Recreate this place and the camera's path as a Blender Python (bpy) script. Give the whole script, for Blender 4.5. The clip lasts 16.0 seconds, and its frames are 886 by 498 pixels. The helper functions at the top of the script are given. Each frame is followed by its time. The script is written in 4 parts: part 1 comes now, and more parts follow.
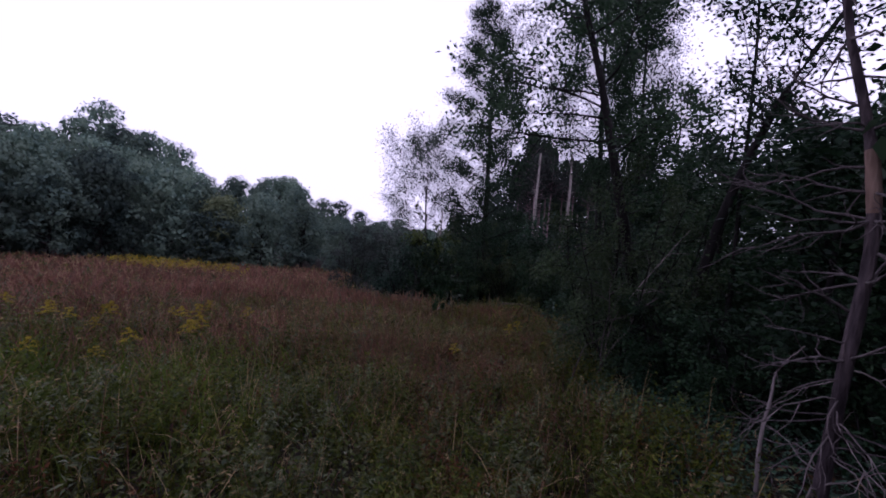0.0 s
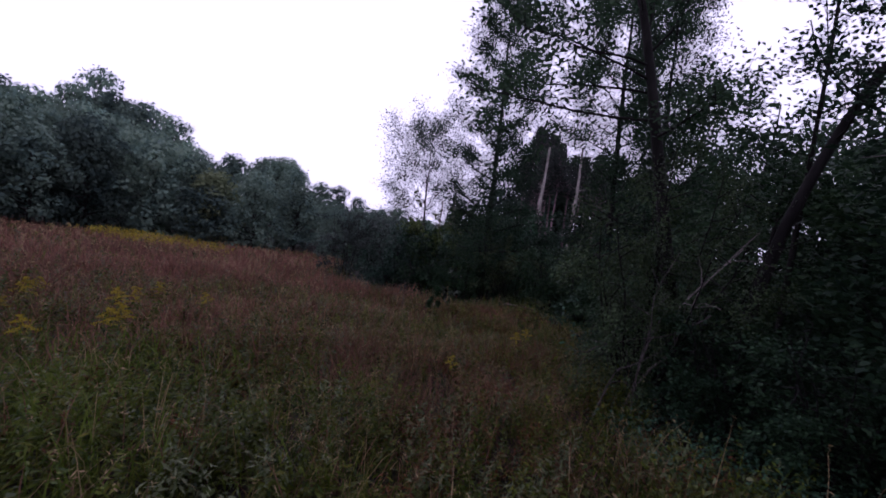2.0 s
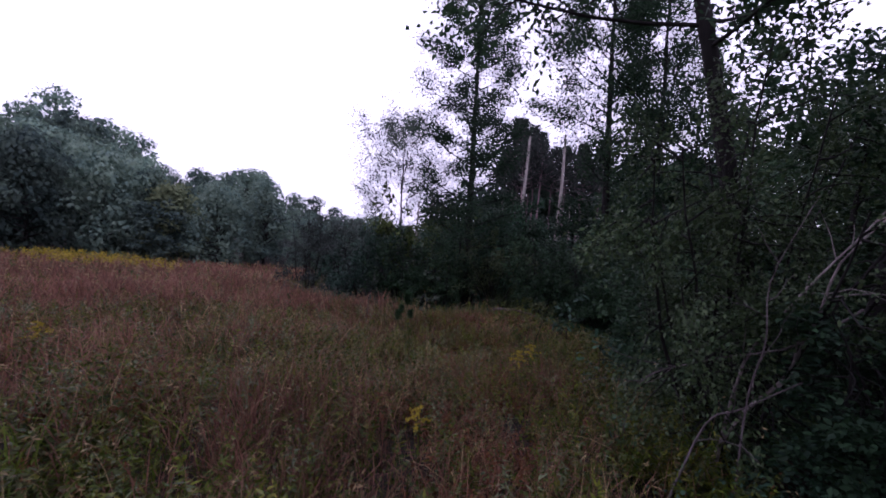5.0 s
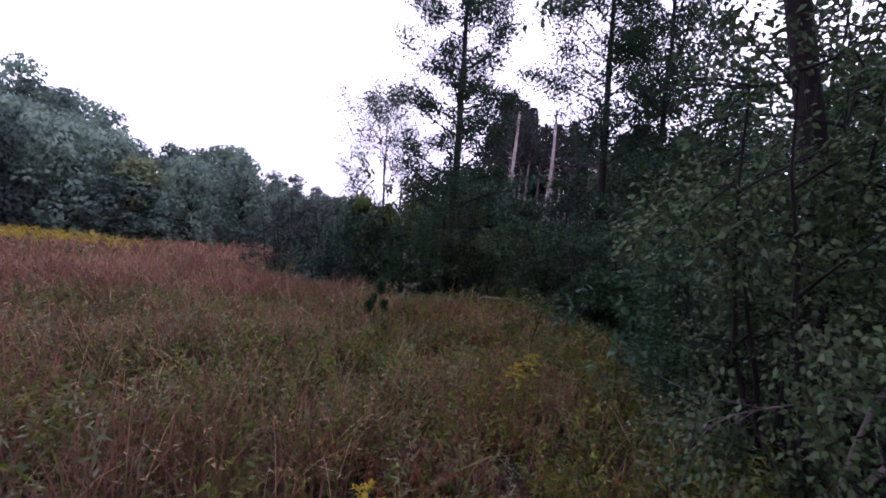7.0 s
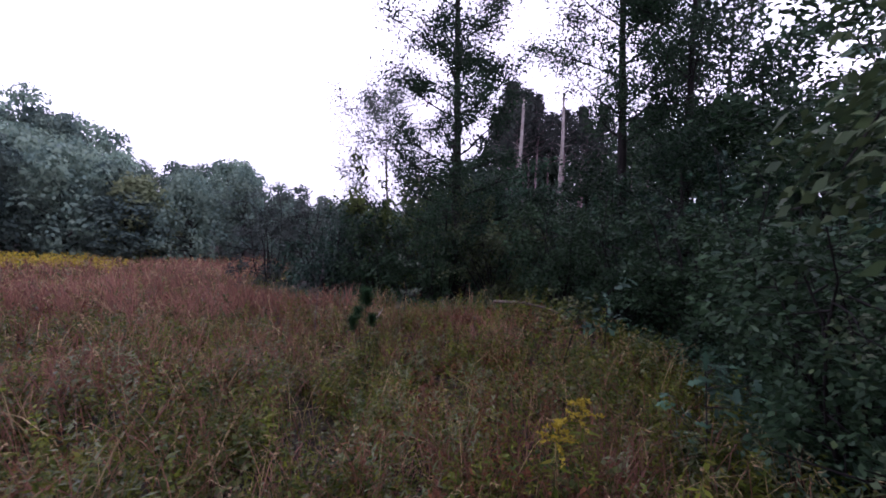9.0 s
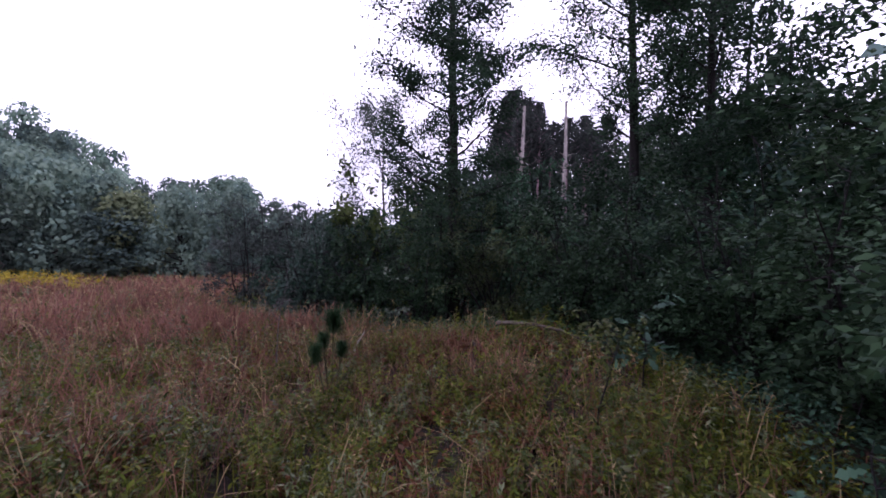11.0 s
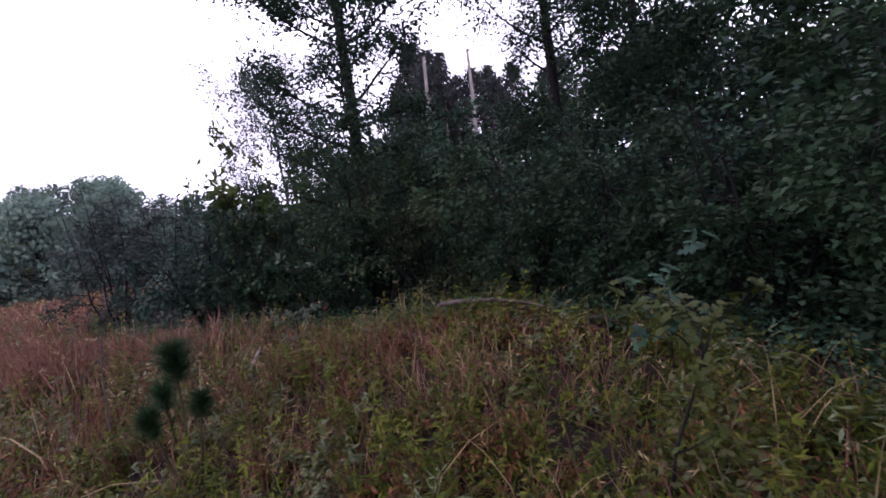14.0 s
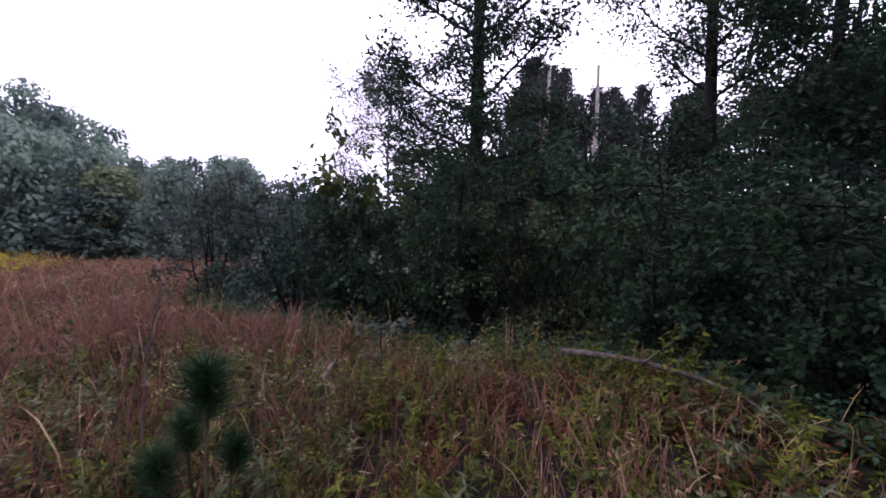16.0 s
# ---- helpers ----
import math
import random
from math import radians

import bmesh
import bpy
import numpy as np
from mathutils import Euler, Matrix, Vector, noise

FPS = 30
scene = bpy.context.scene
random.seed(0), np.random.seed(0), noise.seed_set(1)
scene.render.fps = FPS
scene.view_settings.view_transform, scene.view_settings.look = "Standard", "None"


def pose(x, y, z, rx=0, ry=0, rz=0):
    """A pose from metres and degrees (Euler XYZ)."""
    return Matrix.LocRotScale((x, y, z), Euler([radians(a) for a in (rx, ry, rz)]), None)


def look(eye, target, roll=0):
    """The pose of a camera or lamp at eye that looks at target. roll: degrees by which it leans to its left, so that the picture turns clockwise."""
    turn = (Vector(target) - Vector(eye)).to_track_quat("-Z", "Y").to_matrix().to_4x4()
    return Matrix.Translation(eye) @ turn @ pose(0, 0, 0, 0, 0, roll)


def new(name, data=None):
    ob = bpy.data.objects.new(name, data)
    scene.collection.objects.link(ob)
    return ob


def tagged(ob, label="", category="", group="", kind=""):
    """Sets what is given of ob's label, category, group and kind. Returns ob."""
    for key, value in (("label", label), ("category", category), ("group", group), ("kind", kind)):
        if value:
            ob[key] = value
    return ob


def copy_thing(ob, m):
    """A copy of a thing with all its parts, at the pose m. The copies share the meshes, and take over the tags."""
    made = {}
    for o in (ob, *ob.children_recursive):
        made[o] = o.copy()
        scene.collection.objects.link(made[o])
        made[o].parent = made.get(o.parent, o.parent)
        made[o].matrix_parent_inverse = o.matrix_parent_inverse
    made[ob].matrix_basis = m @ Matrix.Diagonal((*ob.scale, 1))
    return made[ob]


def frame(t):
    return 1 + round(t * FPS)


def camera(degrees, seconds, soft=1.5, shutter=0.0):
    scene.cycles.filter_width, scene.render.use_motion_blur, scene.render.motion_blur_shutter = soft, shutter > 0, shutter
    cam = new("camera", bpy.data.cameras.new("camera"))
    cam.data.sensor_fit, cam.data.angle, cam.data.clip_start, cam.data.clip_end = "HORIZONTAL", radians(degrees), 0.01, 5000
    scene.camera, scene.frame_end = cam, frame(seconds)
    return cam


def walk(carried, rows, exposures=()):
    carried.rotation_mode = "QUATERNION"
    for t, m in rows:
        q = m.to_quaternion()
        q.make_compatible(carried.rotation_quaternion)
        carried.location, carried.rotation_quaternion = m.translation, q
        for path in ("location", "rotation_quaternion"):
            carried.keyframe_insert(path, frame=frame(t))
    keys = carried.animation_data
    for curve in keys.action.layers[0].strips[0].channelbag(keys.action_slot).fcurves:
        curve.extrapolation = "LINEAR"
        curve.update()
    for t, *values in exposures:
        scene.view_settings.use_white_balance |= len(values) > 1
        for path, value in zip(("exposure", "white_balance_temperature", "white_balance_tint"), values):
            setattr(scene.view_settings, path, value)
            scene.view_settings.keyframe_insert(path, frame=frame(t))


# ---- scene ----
cam = camera(88.8, 16.0, soft=1.8, shutter=0.25)
METRES, EYE, TILT, LEAN, TURN = 10.0, 1.65, 0.0, 0.0, 0.0
ROWS = [
    (0.0, 0.0, 0.0, 0.0, 0.26, -3.97, -3.71),
    (0.5, -0.004, 0.0241, -0.0028, 0.47, -5.55, -3.8),
    (1.0, 0.0054, 0.0604, -0.0064, -0.27, -6.53, -1.7),
    (1.5, 0.0005, 0.092, -0.013, 0.63, -4.96, -5.39),
    (2.0, -0.0051, 0.1295, -0.0149, 0.14, -4.85, -7.31),
    (2.5, 0.0041, 0.1682, -0.0231, -0.26, -3.95, -1.48),
    (3.0, 0.003, 0.205, -0.0281, 0.12, -4.85, -3.72),
    (3.5, -0.0025, 0.2393, -0.0283, -0.48, -5.16, -4.7),
    (4.0, 0.0053, 0.2765, -0.0365, -0.88, -3.78, -3.01),
    (6.5, 0.0291, 0.433, -0.0623, -4.85, -4.56, -6.75),
    (7.0, 0.0339, 0.4636, -0.0627, -4.18, -6.01, -5.0),
    (7.5, 0.0485, 0.5002, -0.0673, -2.98, -4.68, -3.43),
    (8.0, 0.0523, 0.5308, -0.0742, -2.49, -4.55, -4.63),
    (8.5, 0.0508, 0.5647, -0.0765, -2.97, -4.65, -3.54),
    (9.0, 0.0602, 0.6012, -0.0837, -3.13, -5.79, -1.31),
    (11.5, 0.0772, 0.7414, -0.1031, -3.22, -3.54, -0.77),
    (12.0, 0.0738, 0.7699, -0.1055, -5.02, -3.81, -0.92),
    (12.5, 0.0787, 0.793, -0.1101, -4.45, -3.23, 0.24),
    (13.0, 0.0885, 0.8181, -0.1105, -1.33, -5.16, 2.89),
    (13.5, 0.0899, 0.8403, -0.1166, -5.79, -7.3, 1.74),
    (14.0, 0.0897, 0.8695, -0.121, -14.21, -7.94, 6.27),
    (14.5, 0.0942, 0.8947, -0.1261, -9.3, -4.15, 7.2),
    (15.0, 0.0975, 0.9202, -0.125, -1.48, -3.12, 5.18),
    (15.5, 0.0895, 0.9385, -0.1309, 1.1, -3.55, 0.15),
    (16.0, 0.0754, 0.9665, -0.1297, -2.25, -5.43, -1.77),
]
EXPOSURES = [(0.0, -1.65, 5600, 42), (4.0, -1.5, 5600, 42), (6.5, -0.5, 5650, 43), (9.0, -0.5, 5650, 42), (12.5, -0.5, 5750, 41), (15.0, -0.35, 5800, 40), (16.0, -0.45, 5800, 40)]
walk(cam, [(t, pose(0, 0, EYE, TILT, LEAN, TURN) @ pose(METRES * x, METRES * y, METRES * z, 90 + pitch, roll, yaw)) for t, x, y, z, yaw, pitch, roll in ROWS], EXPOSURES)

# ---- sky and sun: a bright overcast evening ----
SUN_UP, SUN_ROUND = 12.0, 60.0
world = bpy.data.worlds.new("overcast_sky")
scene.world = world
world.use_nodes = True
wn = world.node_tree
wn.nodes.clear()
sky = wn.nodes.new("ShaderNodeTexSky")
sky.sky_type = "NISHITA"
sky.sun_disc = False
sky.sun_elevation, sky.sun_rotation = radians(SUN_UP), radians(SUN_ROUND)
sky.air_density, sky.dust_density = 1.0, 4.0
grey = wn.nodes.new("ShaderNodeHueSaturation")
grey.inputs["Saturation"].default_value = 0.18
cloud = wn.nodes.new("ShaderNodeMix")
cloud.data_type = "RGBA"
cloud.inputs[0].default_value = 0.85
# cloud cover, bright low in the evening sky and thicker overhead
aim, axes, height = wn.nodes.new("ShaderNodeTexCoord"), wn.nodes.new("ShaderNodeSeparateXYZ"), wn.nodes.new("ShaderNodeMapRange")
height.interpolation_type = "SMOOTHSTEP"
height.inputs["From Min"].default_value, height.inputs["From Max"].default_value = 0.45, 1.0
cover = wn.nodes.new("ShaderNodeMix")
cover.data_type = "RGBA"
cover.inputs[6].default_value = (32.0, 31.8, 32.6, 1)
cover.inputs[7].default_value = (16.0, 15.8, 18.0, 1)
wn.links.new(aim.outputs["Generated"], axes.inputs[0])
wn.links.new(axes.outputs["Z"], height.inputs["Value"])
wn.links.new(height.outputs[0], cover.inputs[0])
wn.links.new(cover.outputs[2], cloud.inputs[7])
back = wn.nodes.new("ShaderNodeBackground")
back.inputs["Strength"].default_value = 0.12
sky_out = wn.nodes.new("ShaderNodeOutputWorld")
wn.links.new(sky.outputs[0], grey.inputs["Color"])
wn.links.new(grey.outputs[0], cloud.inputs[6])
wn.links.new(cloud.outputs[2], back.inputs["Color"])
wn.links.new(back.outputs[0], sky_out.inputs["Surface"])

sun = new("sun", bpy.data.lights.new("sun", "SUN"))
sun.data.energy, sun.data.angle, sun.data.color = 0.5, radians(30), (1.0, 0.96, 0.92)
sun.matrix_world = look((-20 * math.sin(radians(SUN_ROUND)), 20 * math.cos(radians(SUN_ROUND)), 20 * math.tan(radians(SUN_UP))), (0, 0, 0))


# ---- materials ----
def nodes_of(name):
    m = bpy.data.materials.new(name)
    m.use_nodes = True
    m.node_tree.nodes.clear()
    return m, m.node_tree.nodes, m.node_tree.links


def ramp(nd, colours):
    r = nd.new("ShaderNodeValToRGB")
    while len(r.color_ramp.elements) < len(colours):
        r.color_ramp.elements.new(0.5)
    for i, c in enumerate(colours):
        r.color_ramp.elements[i].position = i / (len(colours) - 1)
        r.color_ramp.elements[i].color = (*c, 1)
    return r


def foliage(name, colours, rough=0.55, through_light=0.22, patch=0.6, gloss=0.06, vary=0.0, clump=4.0, own=0.5):
    """Leaves or blades: a colour of its own for each leaf, kin within a clump, with wider patches of lighter and darker growth."""
    m, nd, ln = nodes_of(name)
    geo_node, place = nd.new("ShaderNodeNewGeometry"), nd.new("ShaderNodeTexCoord")
    r = ramp(nd, colours)
    kin, span, blend = nd.new("ShaderNodeTexNoise"), nd.new("ShaderNodeMapRange"), nd.new("ShaderNodeMix")
    kin.inputs["Scale"].default_value, kin.inputs["Detail"].default_value = clump, 2
    span.inputs["From Min"].default_value, span.inputs["From Max"].default_value = 0.3, 0.7
    blend.inputs[0].default_value = own
    ln.new(geo_node.outputs["Position"], kin.inputs["Vector"])
    ln.new(kin.outputs[0], span.inputs["Value"])
    ln.new(span.outputs[0], blend.inputs[2])
    ln.new(geo_node.outputs["Random Per Island"], blend.inputs[3])
    ln.new(blend.outputs[0], r.inputs[0])
    wide = nd.new("ShaderNodeTexNoise")
    wide.inputs["Scale"].default_value = patch
    wide.inputs["Detail"].default_value = 3
    ln.new(geo_node.outputs["Position"], wide.inputs["Vector"])
    level = nd.new("ShaderNodeMapRange")
    level.inputs["From Min"].default_value, level.inputs["From Max"].default_value = 0.3, 0.7
    level.inputs["To Min"].default_value, level.inputs["To Max"].default_value = 0.65, 1.3
    ln.new(wide.outputs[0], level.inputs["Value"])
    fine = nd.new("ShaderNodeTexNoise")
    fine.inputs["Scale"].default_value = 60
    ln.new(place.outputs["Object"], fine.inputs["Vector"])
    tone = nd.new("ShaderNodeHueSaturation")
    ln.new(r.outputs[0], tone.inputs["Color"])
    if vary:
        info, each, times = nd.new("ShaderNodeObjectInfo"), nd.new("ShaderNodeMapRange"), nd.new("ShaderNodeMath")
        each.inputs["To Min"].default_value, each.inputs["To Max"].default_value = 1 - vary, 1 + vary
        times.operation = "MULTIPLY"
        ln.new(info.outputs["Random"], each.inputs["Value"])
        ln.new(each.outputs[0], times.inputs[0])
        ln.new(level.outputs[0], times.inputs[1])
        ln.new(times.outputs[0], tone.inputs["Value"])
        hue = nd.new("ShaderNodeMapRange")
        hue.inputs["To Min"].default_value, hue.inputs["To Max"].default_value = 0.515, 0.475
        ln.new(info.outputs["Random"], hue.inputs["Value"])
        ln.new(hue.outputs[0], tone.inputs["Hue"])
    else:
        ln.new(level.outputs[0], tone.inputs["Value"])
    b = nd.new("ShaderNodeBsdfPrincipled")
    b.inputs["Roughness"].default_value = rough
    b.inputs["Specular IOR Level"].default_value = gloss
    ln.new(tone.outputs[0], b.inputs["Base Color"])
    bump = nd.new("ShaderNodeBump")
    bump.inputs["Strength"].default_value = 0.25
    bump.inputs["Distance"].default_value = 0.01
    ln.new(fine.outputs[0], bump.inputs["Height"])
    ln.new(bump.outputs[0], b.inputs["Normal"])
    out = nd.new("ShaderNodeOutputMaterial")
    if through_light:
        tr, mix = nd.new("ShaderNodeBsdfTranslucent"), nd.new("ShaderNodeMixShader")
        mix.inputs[0].default_value = through_light
        ln.new(tone.outputs[0], tr.inputs["Color"])
        ln.new(b.outputs[0], mix.inputs[1])
        ln.new(tr.outputs[0], mix.inputs[2])
        ln.new(mix.outputs[0], out.inputs["Surface"])
    else:
        ln.new(b.outputs[0], out.inputs["Surface"])
    return m


def bark(name, colours, scale=14.0, stretch=0.18, rough=0.85, depth=0.03):
    m, nd, ln = nodes_of(name)
    place, mapping = nd.new("ShaderNodeTexCoord"), nd.new("ShaderNodeMapping")
    mapping.inputs["Scale"].default_value = (1, 1, stretch)
    ln.new(place.outputs["Object"], mapping.inputs["Vector"])
    grain, stain = nd.new("ShaderNodeTexNoise"), nd.new("ShaderNodeTexNoise")
    grain.inputs["Scale"].default_value, grain.inputs["Detail"].default_value = scale, 6
    stain.inputs["Scale"].default_value, stain.inputs["Detail"].default_value = 1.7, 3
    ln.new(mapping.outputs[0], grain.inputs["Vector"])
    ln.new(place.outputs["Object"], stain.inputs["Vector"])
    both = nd.new("ShaderNodeMix")
    both.inputs[0].default_value = 0.45
    ln.new(grain.outputs[0], both.inputs[2])
    ln.new(stain.outputs[0], both.inputs[3])
    spread = nd.new("ShaderNodeMapRange")
    spread.inputs["From Min"].default_value, spread.inputs["From Max"].default_value = 0.35, 0.65
    ln.new(both.outputs[0], spread.inputs["Value"])
    r = ramp(nd, colours)
    ln.new(spread.outputs[0], r.inputs[0])
    b, bump, out = nd.new("ShaderNodeBsdfPrincipled"), nd.new("ShaderNodeBump"), nd.new("ShaderNodeOutputMaterial")
    b.inputs["Roughness"].default_value, b.inputs["Specular IOR Level"].default_value = rough, 0.2
    bump.inputs["Strength"].default_value, bump.inputs["Distance"].default_value = 0.8, depth
    ln.new(grain.outputs[0], bump.inputs["Height"])
    ln.new(bump.outputs[0], b.inputs["Normal"])
    ln.new(r.outputs[0], b.inputs["Base Color"])
    ln.new(b.outputs[0], out.inputs["Surface"])
    return m


M_SOIL = bark("soil_and_litter", [(0.00861, 0.00637, 0.00441), (0.0171, 0.0123, 0.00735), (0.0245, 0.0196, 0.0111)], scale=9, stretch=1.0, depth=0.05)
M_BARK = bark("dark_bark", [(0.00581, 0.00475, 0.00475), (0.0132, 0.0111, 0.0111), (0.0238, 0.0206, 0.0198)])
M_PINE_BARK = bark("red_pine_bark", [(0.15, 0.095, 0.11), (0.28, 0.19, 0.21), (0.4, 0.29, 0.31)])
M_DEAD = bark("weathered_dead_wood", [(0.0467, 0.0362, 0.0389), (0.104, 0.0856, 0.0882), (0.186, 0.159, 0.159)], scale=22)
M_DEAD_TRUNK = bark("dead_trunk_bark", [(0.02, 0.015, 0.018), (0.06, 0.046, 0.052), (0.13, 0.1, 0.105)], scale=30, depth=0.06)
M_TWIG = bark("bleached_branch", [(0.1, 0.08, 0.082), (0.2, 0.168, 0.165), (0.3, 0.26, 0.25)], scale=22)
M_TAN = bark("bare_tan_wood", [(0.12, 0.075, 0.062), (0.22, 0.145, 0.115), (0.3, 0.21, 0.165)], scale=26)
M_PALE = bark("bleached_wood", [(0.195, 0.165, 0.15), (0.315, 0.277, 0.255), (0.45, 0.405, 0.375)], scale=18)
M_LOG = bark("rotting_log", [(0.027, 0.0203, 0.0158), (0.072, 0.0562, 0.045), (0.144, 0.121, 0.099)], scale=20)
M_STEM = bark("green_brown_stem", [(0.045, 0.04, 0.02), (0.08, 0.075, 0.035), (0.12, 0.1, 0.05)], scale=30)

M_RED = foliage("russet_grass", [(0.06, 0.025, 0.019), (0.15, 0.068, 0.047), (0.28, 0.15, 0.1), (0.11, 0.052, 0.045), (0.42, 0.27, 0.18)], 0.6, 0.3, 0.45, 0.04, clump=2.2)
M_GREEN = foliage("green_grass", [(0.018, 0.034, 0.005), (0.052, 0.078, 0.011), (0.12, 0.128, 0.02), (0.04, 0.052, 0.01), (0.18, 0.15, 0.038)], 0.5, 0.3, 0.5, 0.04, clump=2.5)
M_LUSH = foliage("lush_grass", [(0.035, 0.065, 0.009), (0.07, 0.115, 0.014), (0.12, 0.16, 0.024), (0.05, 0.085, 0.012)], 0.5, 0.3, 0.6, 0.04, clump=2.5)
M_STRAW = foliage("straw", [(0.19, 0.13, 0.06), (0.36, 0.27, 0.14), (0.24, 0.16, 0.08)], 0.6, 0.25, 1.0, 0.05)
M_FORB = foliage("meadow_leaf", [(0.01, 0.022, 0.004), (0.035, 0.062, 0.009), (0.1, 0.126, 0.015), (0.022, 0.038, 0.007), (0.17, 0.165, 0.026), (0.1, 0.13, 0.045)], 0.42, 0.25, 0.7, 0.08, clump=3.5)
M_HERB = foliage("herb_leaf", [(0.028, 0.045, 0.007), (0.08, 0.11, 0.013), (0.16, 0.18, 0.02), (0.05, 0.072, 0.014), (0.18, 0.11, 0.024)], 0.45, 0.25, 0.9, 0.06, clump=3.5)
M_BRAMBLE = foliage("bramble_leaf", [(0.01, 0.02, 0.005), (0.03, 0.048, 0.01), (0.066, 0.085, 0.02), (0.1, 0.11, 0.05), (0.1, 0.038, 0.016)], 0.4, 0.2, 0.8, 0.1, clump=3.5)
M_PALE_FORB = foliage("greyish_forb_leaf", [(0.03, 0.045, 0.018), (0.08, 0.105, 0.046), (0.17, 0.195, 0.1), (0.055, 0.077, 0.033)], 0.42, 0.2, 1.0, 0.1, clump=5.0)
M_RUSTY = foliage("withered_leaf", [(0.03, 0.013, 0.007), (0.085, 0.034, 0.017), (0.17, 0.075, 0.032), (0.05, 0.024, 0.013)], 0.5, 0.2, 1.0, 0.05, clump=3.5)
M_GOLD = foliage("goldenrod_bloom", [(0.238, 0.187, 0.0127), (0.357, 0.281, 0.0255), (0.306, 0.255, 0.0425)], 0.6, 0.2, 1.0)
M_LITTER = foliage("dead_leaf", [(0.035, 0.02, 0.014), (0.07, 0.04, 0.024), (0.12, 0.075, 0.042)], 0.65, 0.1, 1.0)
# the palest last stop of oak, shrub and bush leaves paints gloss highlights
M_OAK = foliage("oak_leaf", [(0.014, 0.03, 0.017), (0.024, 0.054, 0.027), (0.043, 0.087, 0.04), (0.019, 0.043, 0.026), (0.08, 0.13, 0.075)], 0.45, 0.3, 0.5, 0.12, 0.35, clump=1.6)
M_SHRUB = foliage("shrub_leaf", [(0.014, 0.038, 0.023), (0.027, 0.07, 0.042), (0.052, 0.112, 0.068), (0.023, 0.056, 0.038), (0.115, 0.18, 0.13)], 0.42, 0.22, 0.6, 0.15, 0.45, clump=1.8)
M_BUSH = foliage("bush_leaf", [(0.028, 0.054, 0.026), (0.052, 0.088, 0.038), (0.09, 0.128, 0.052), (0.04, 0.068, 0.034), (0.15, 0.18, 0.105)], 0.42, 0.25, 1.2, 0.14, 0.2, clump=2.0)
M_WILLOW = foliage("grey_green_leaf", [(0.038, 0.056, 0.047), (0.06, 0.082, 0.067), (0.088, 0.11, 0.092), (0.13, 0.15, 0.13)], 0.55, 0.25, 0.6, 0.07, 0.3, clump=1.5)
M_LIGHT = foliage("yellow_green_leaf", [(0.05, 0.08, 0.022), (0.085, 0.118, 0.033), (0.12, 0.145, 0.045)], 0.5, 0.3, 0.7, 0.07, 0.3, clump=1.5)
# distance haze is put into these leaf colours: paler and bluer than near leaves
M_HAZED_HILL = foliage("hazed_hillside_leaf", [(0.066, 0.106, 0.096), (0.095, 0.146, 0.122), (0.138, 0.192, 0.142), (0.1, 0.142, 0.132)], 0.7, 0.25, 0.12, 0.02, 0.5, clump=0.35, own=0.3)
M_HAZED_HILL_LIGHT = foliage("hazed_light_hillside_leaf", [(0.11, 0.145, 0.08), (0.145, 0.182, 0.096), (0.185, 0.22, 0.115)], 0.7, 0.25, 0.3, 0.02, 0.25, clump=0.5, own=0.3)
M_NEEDLE = foliage("pine_needle", [(0.03, 0.036, 0.034), (0.048, 0.056, 0.05), (0.07, 0.078, 0.07)], 0.5, 0.15, 0.6)
M_SAP_NEEDLE = foliage("young_pine_needle", [(0.016, 0.04, 0.018), (0.028, 0.066, 0.028), (0.045, 0.095, 0.04)], 0.5, 0.15, 2.0)
M_SILVER = foliage("silvery_leaf", [(0.03, 0.045, 0.028), (0.05, 0.07, 0.045), (0.085, 0.105, 0.075), (0.13, 0.145, 0.115)], 0.5, 0.2, 1.5)


# ---- mesh tools ----
class Geo:
    """Quads gathered from arrays and linked as one mesh."""

    def __init__(self):
        self.v, self.f, self.n = [], [], 0

    def add(self, v, f):
        self.v.append(np.asarray(v, float).reshape(-1, 3))
        self.f.append(np.asarray(f, int).reshape(-1, 4) + self.n)
        self.n += len(self.v[-1])

    def mesh(self, name, material, smooth=False):
        v, f = np.concatenate(self.v), np.concatenate(self.f)
        me = bpy.data.meshes.new(name)
        me.vertices.add(len(v))
        me.vertices.foreach_set("co", v.ravel())
        me.loops.add(f.size)
        me.loops.foreach_set("vertex_index", f.ravel().astype(np.int32))
        me.polygons.add(len(f))
        me.polygons.foreach_set("loop_start", np.arange(0, f.size, 4, dtype=np.int32))
        if smooth:
            me.polygons.foreach_set("use_smooth", np.ones(len(f), bool))
        me.materials.append(material)
        me.update(calc_edges=True)
        return me


def part(name, geo, material, parent, label="", smooth=False):
    ob = new(name, geo.mesh(name, material, smooth) if isinstance(geo, Geo) else geo)
    ob.parent = parent
    return tagged(ob, label)


def thing(name, x, y, label, category, group="", z=None):
    ob = new(name)
    ob.empty_display_size = 0.2
    ob.location = (x, y, float(ground_z(x, y)) if z is None else z)
    return tagged(ob, label, category, group)


def unit(a):
    return a / np.maximum(np.linalg.norm(a, axis=-1, keepdims=True), 1e-9)


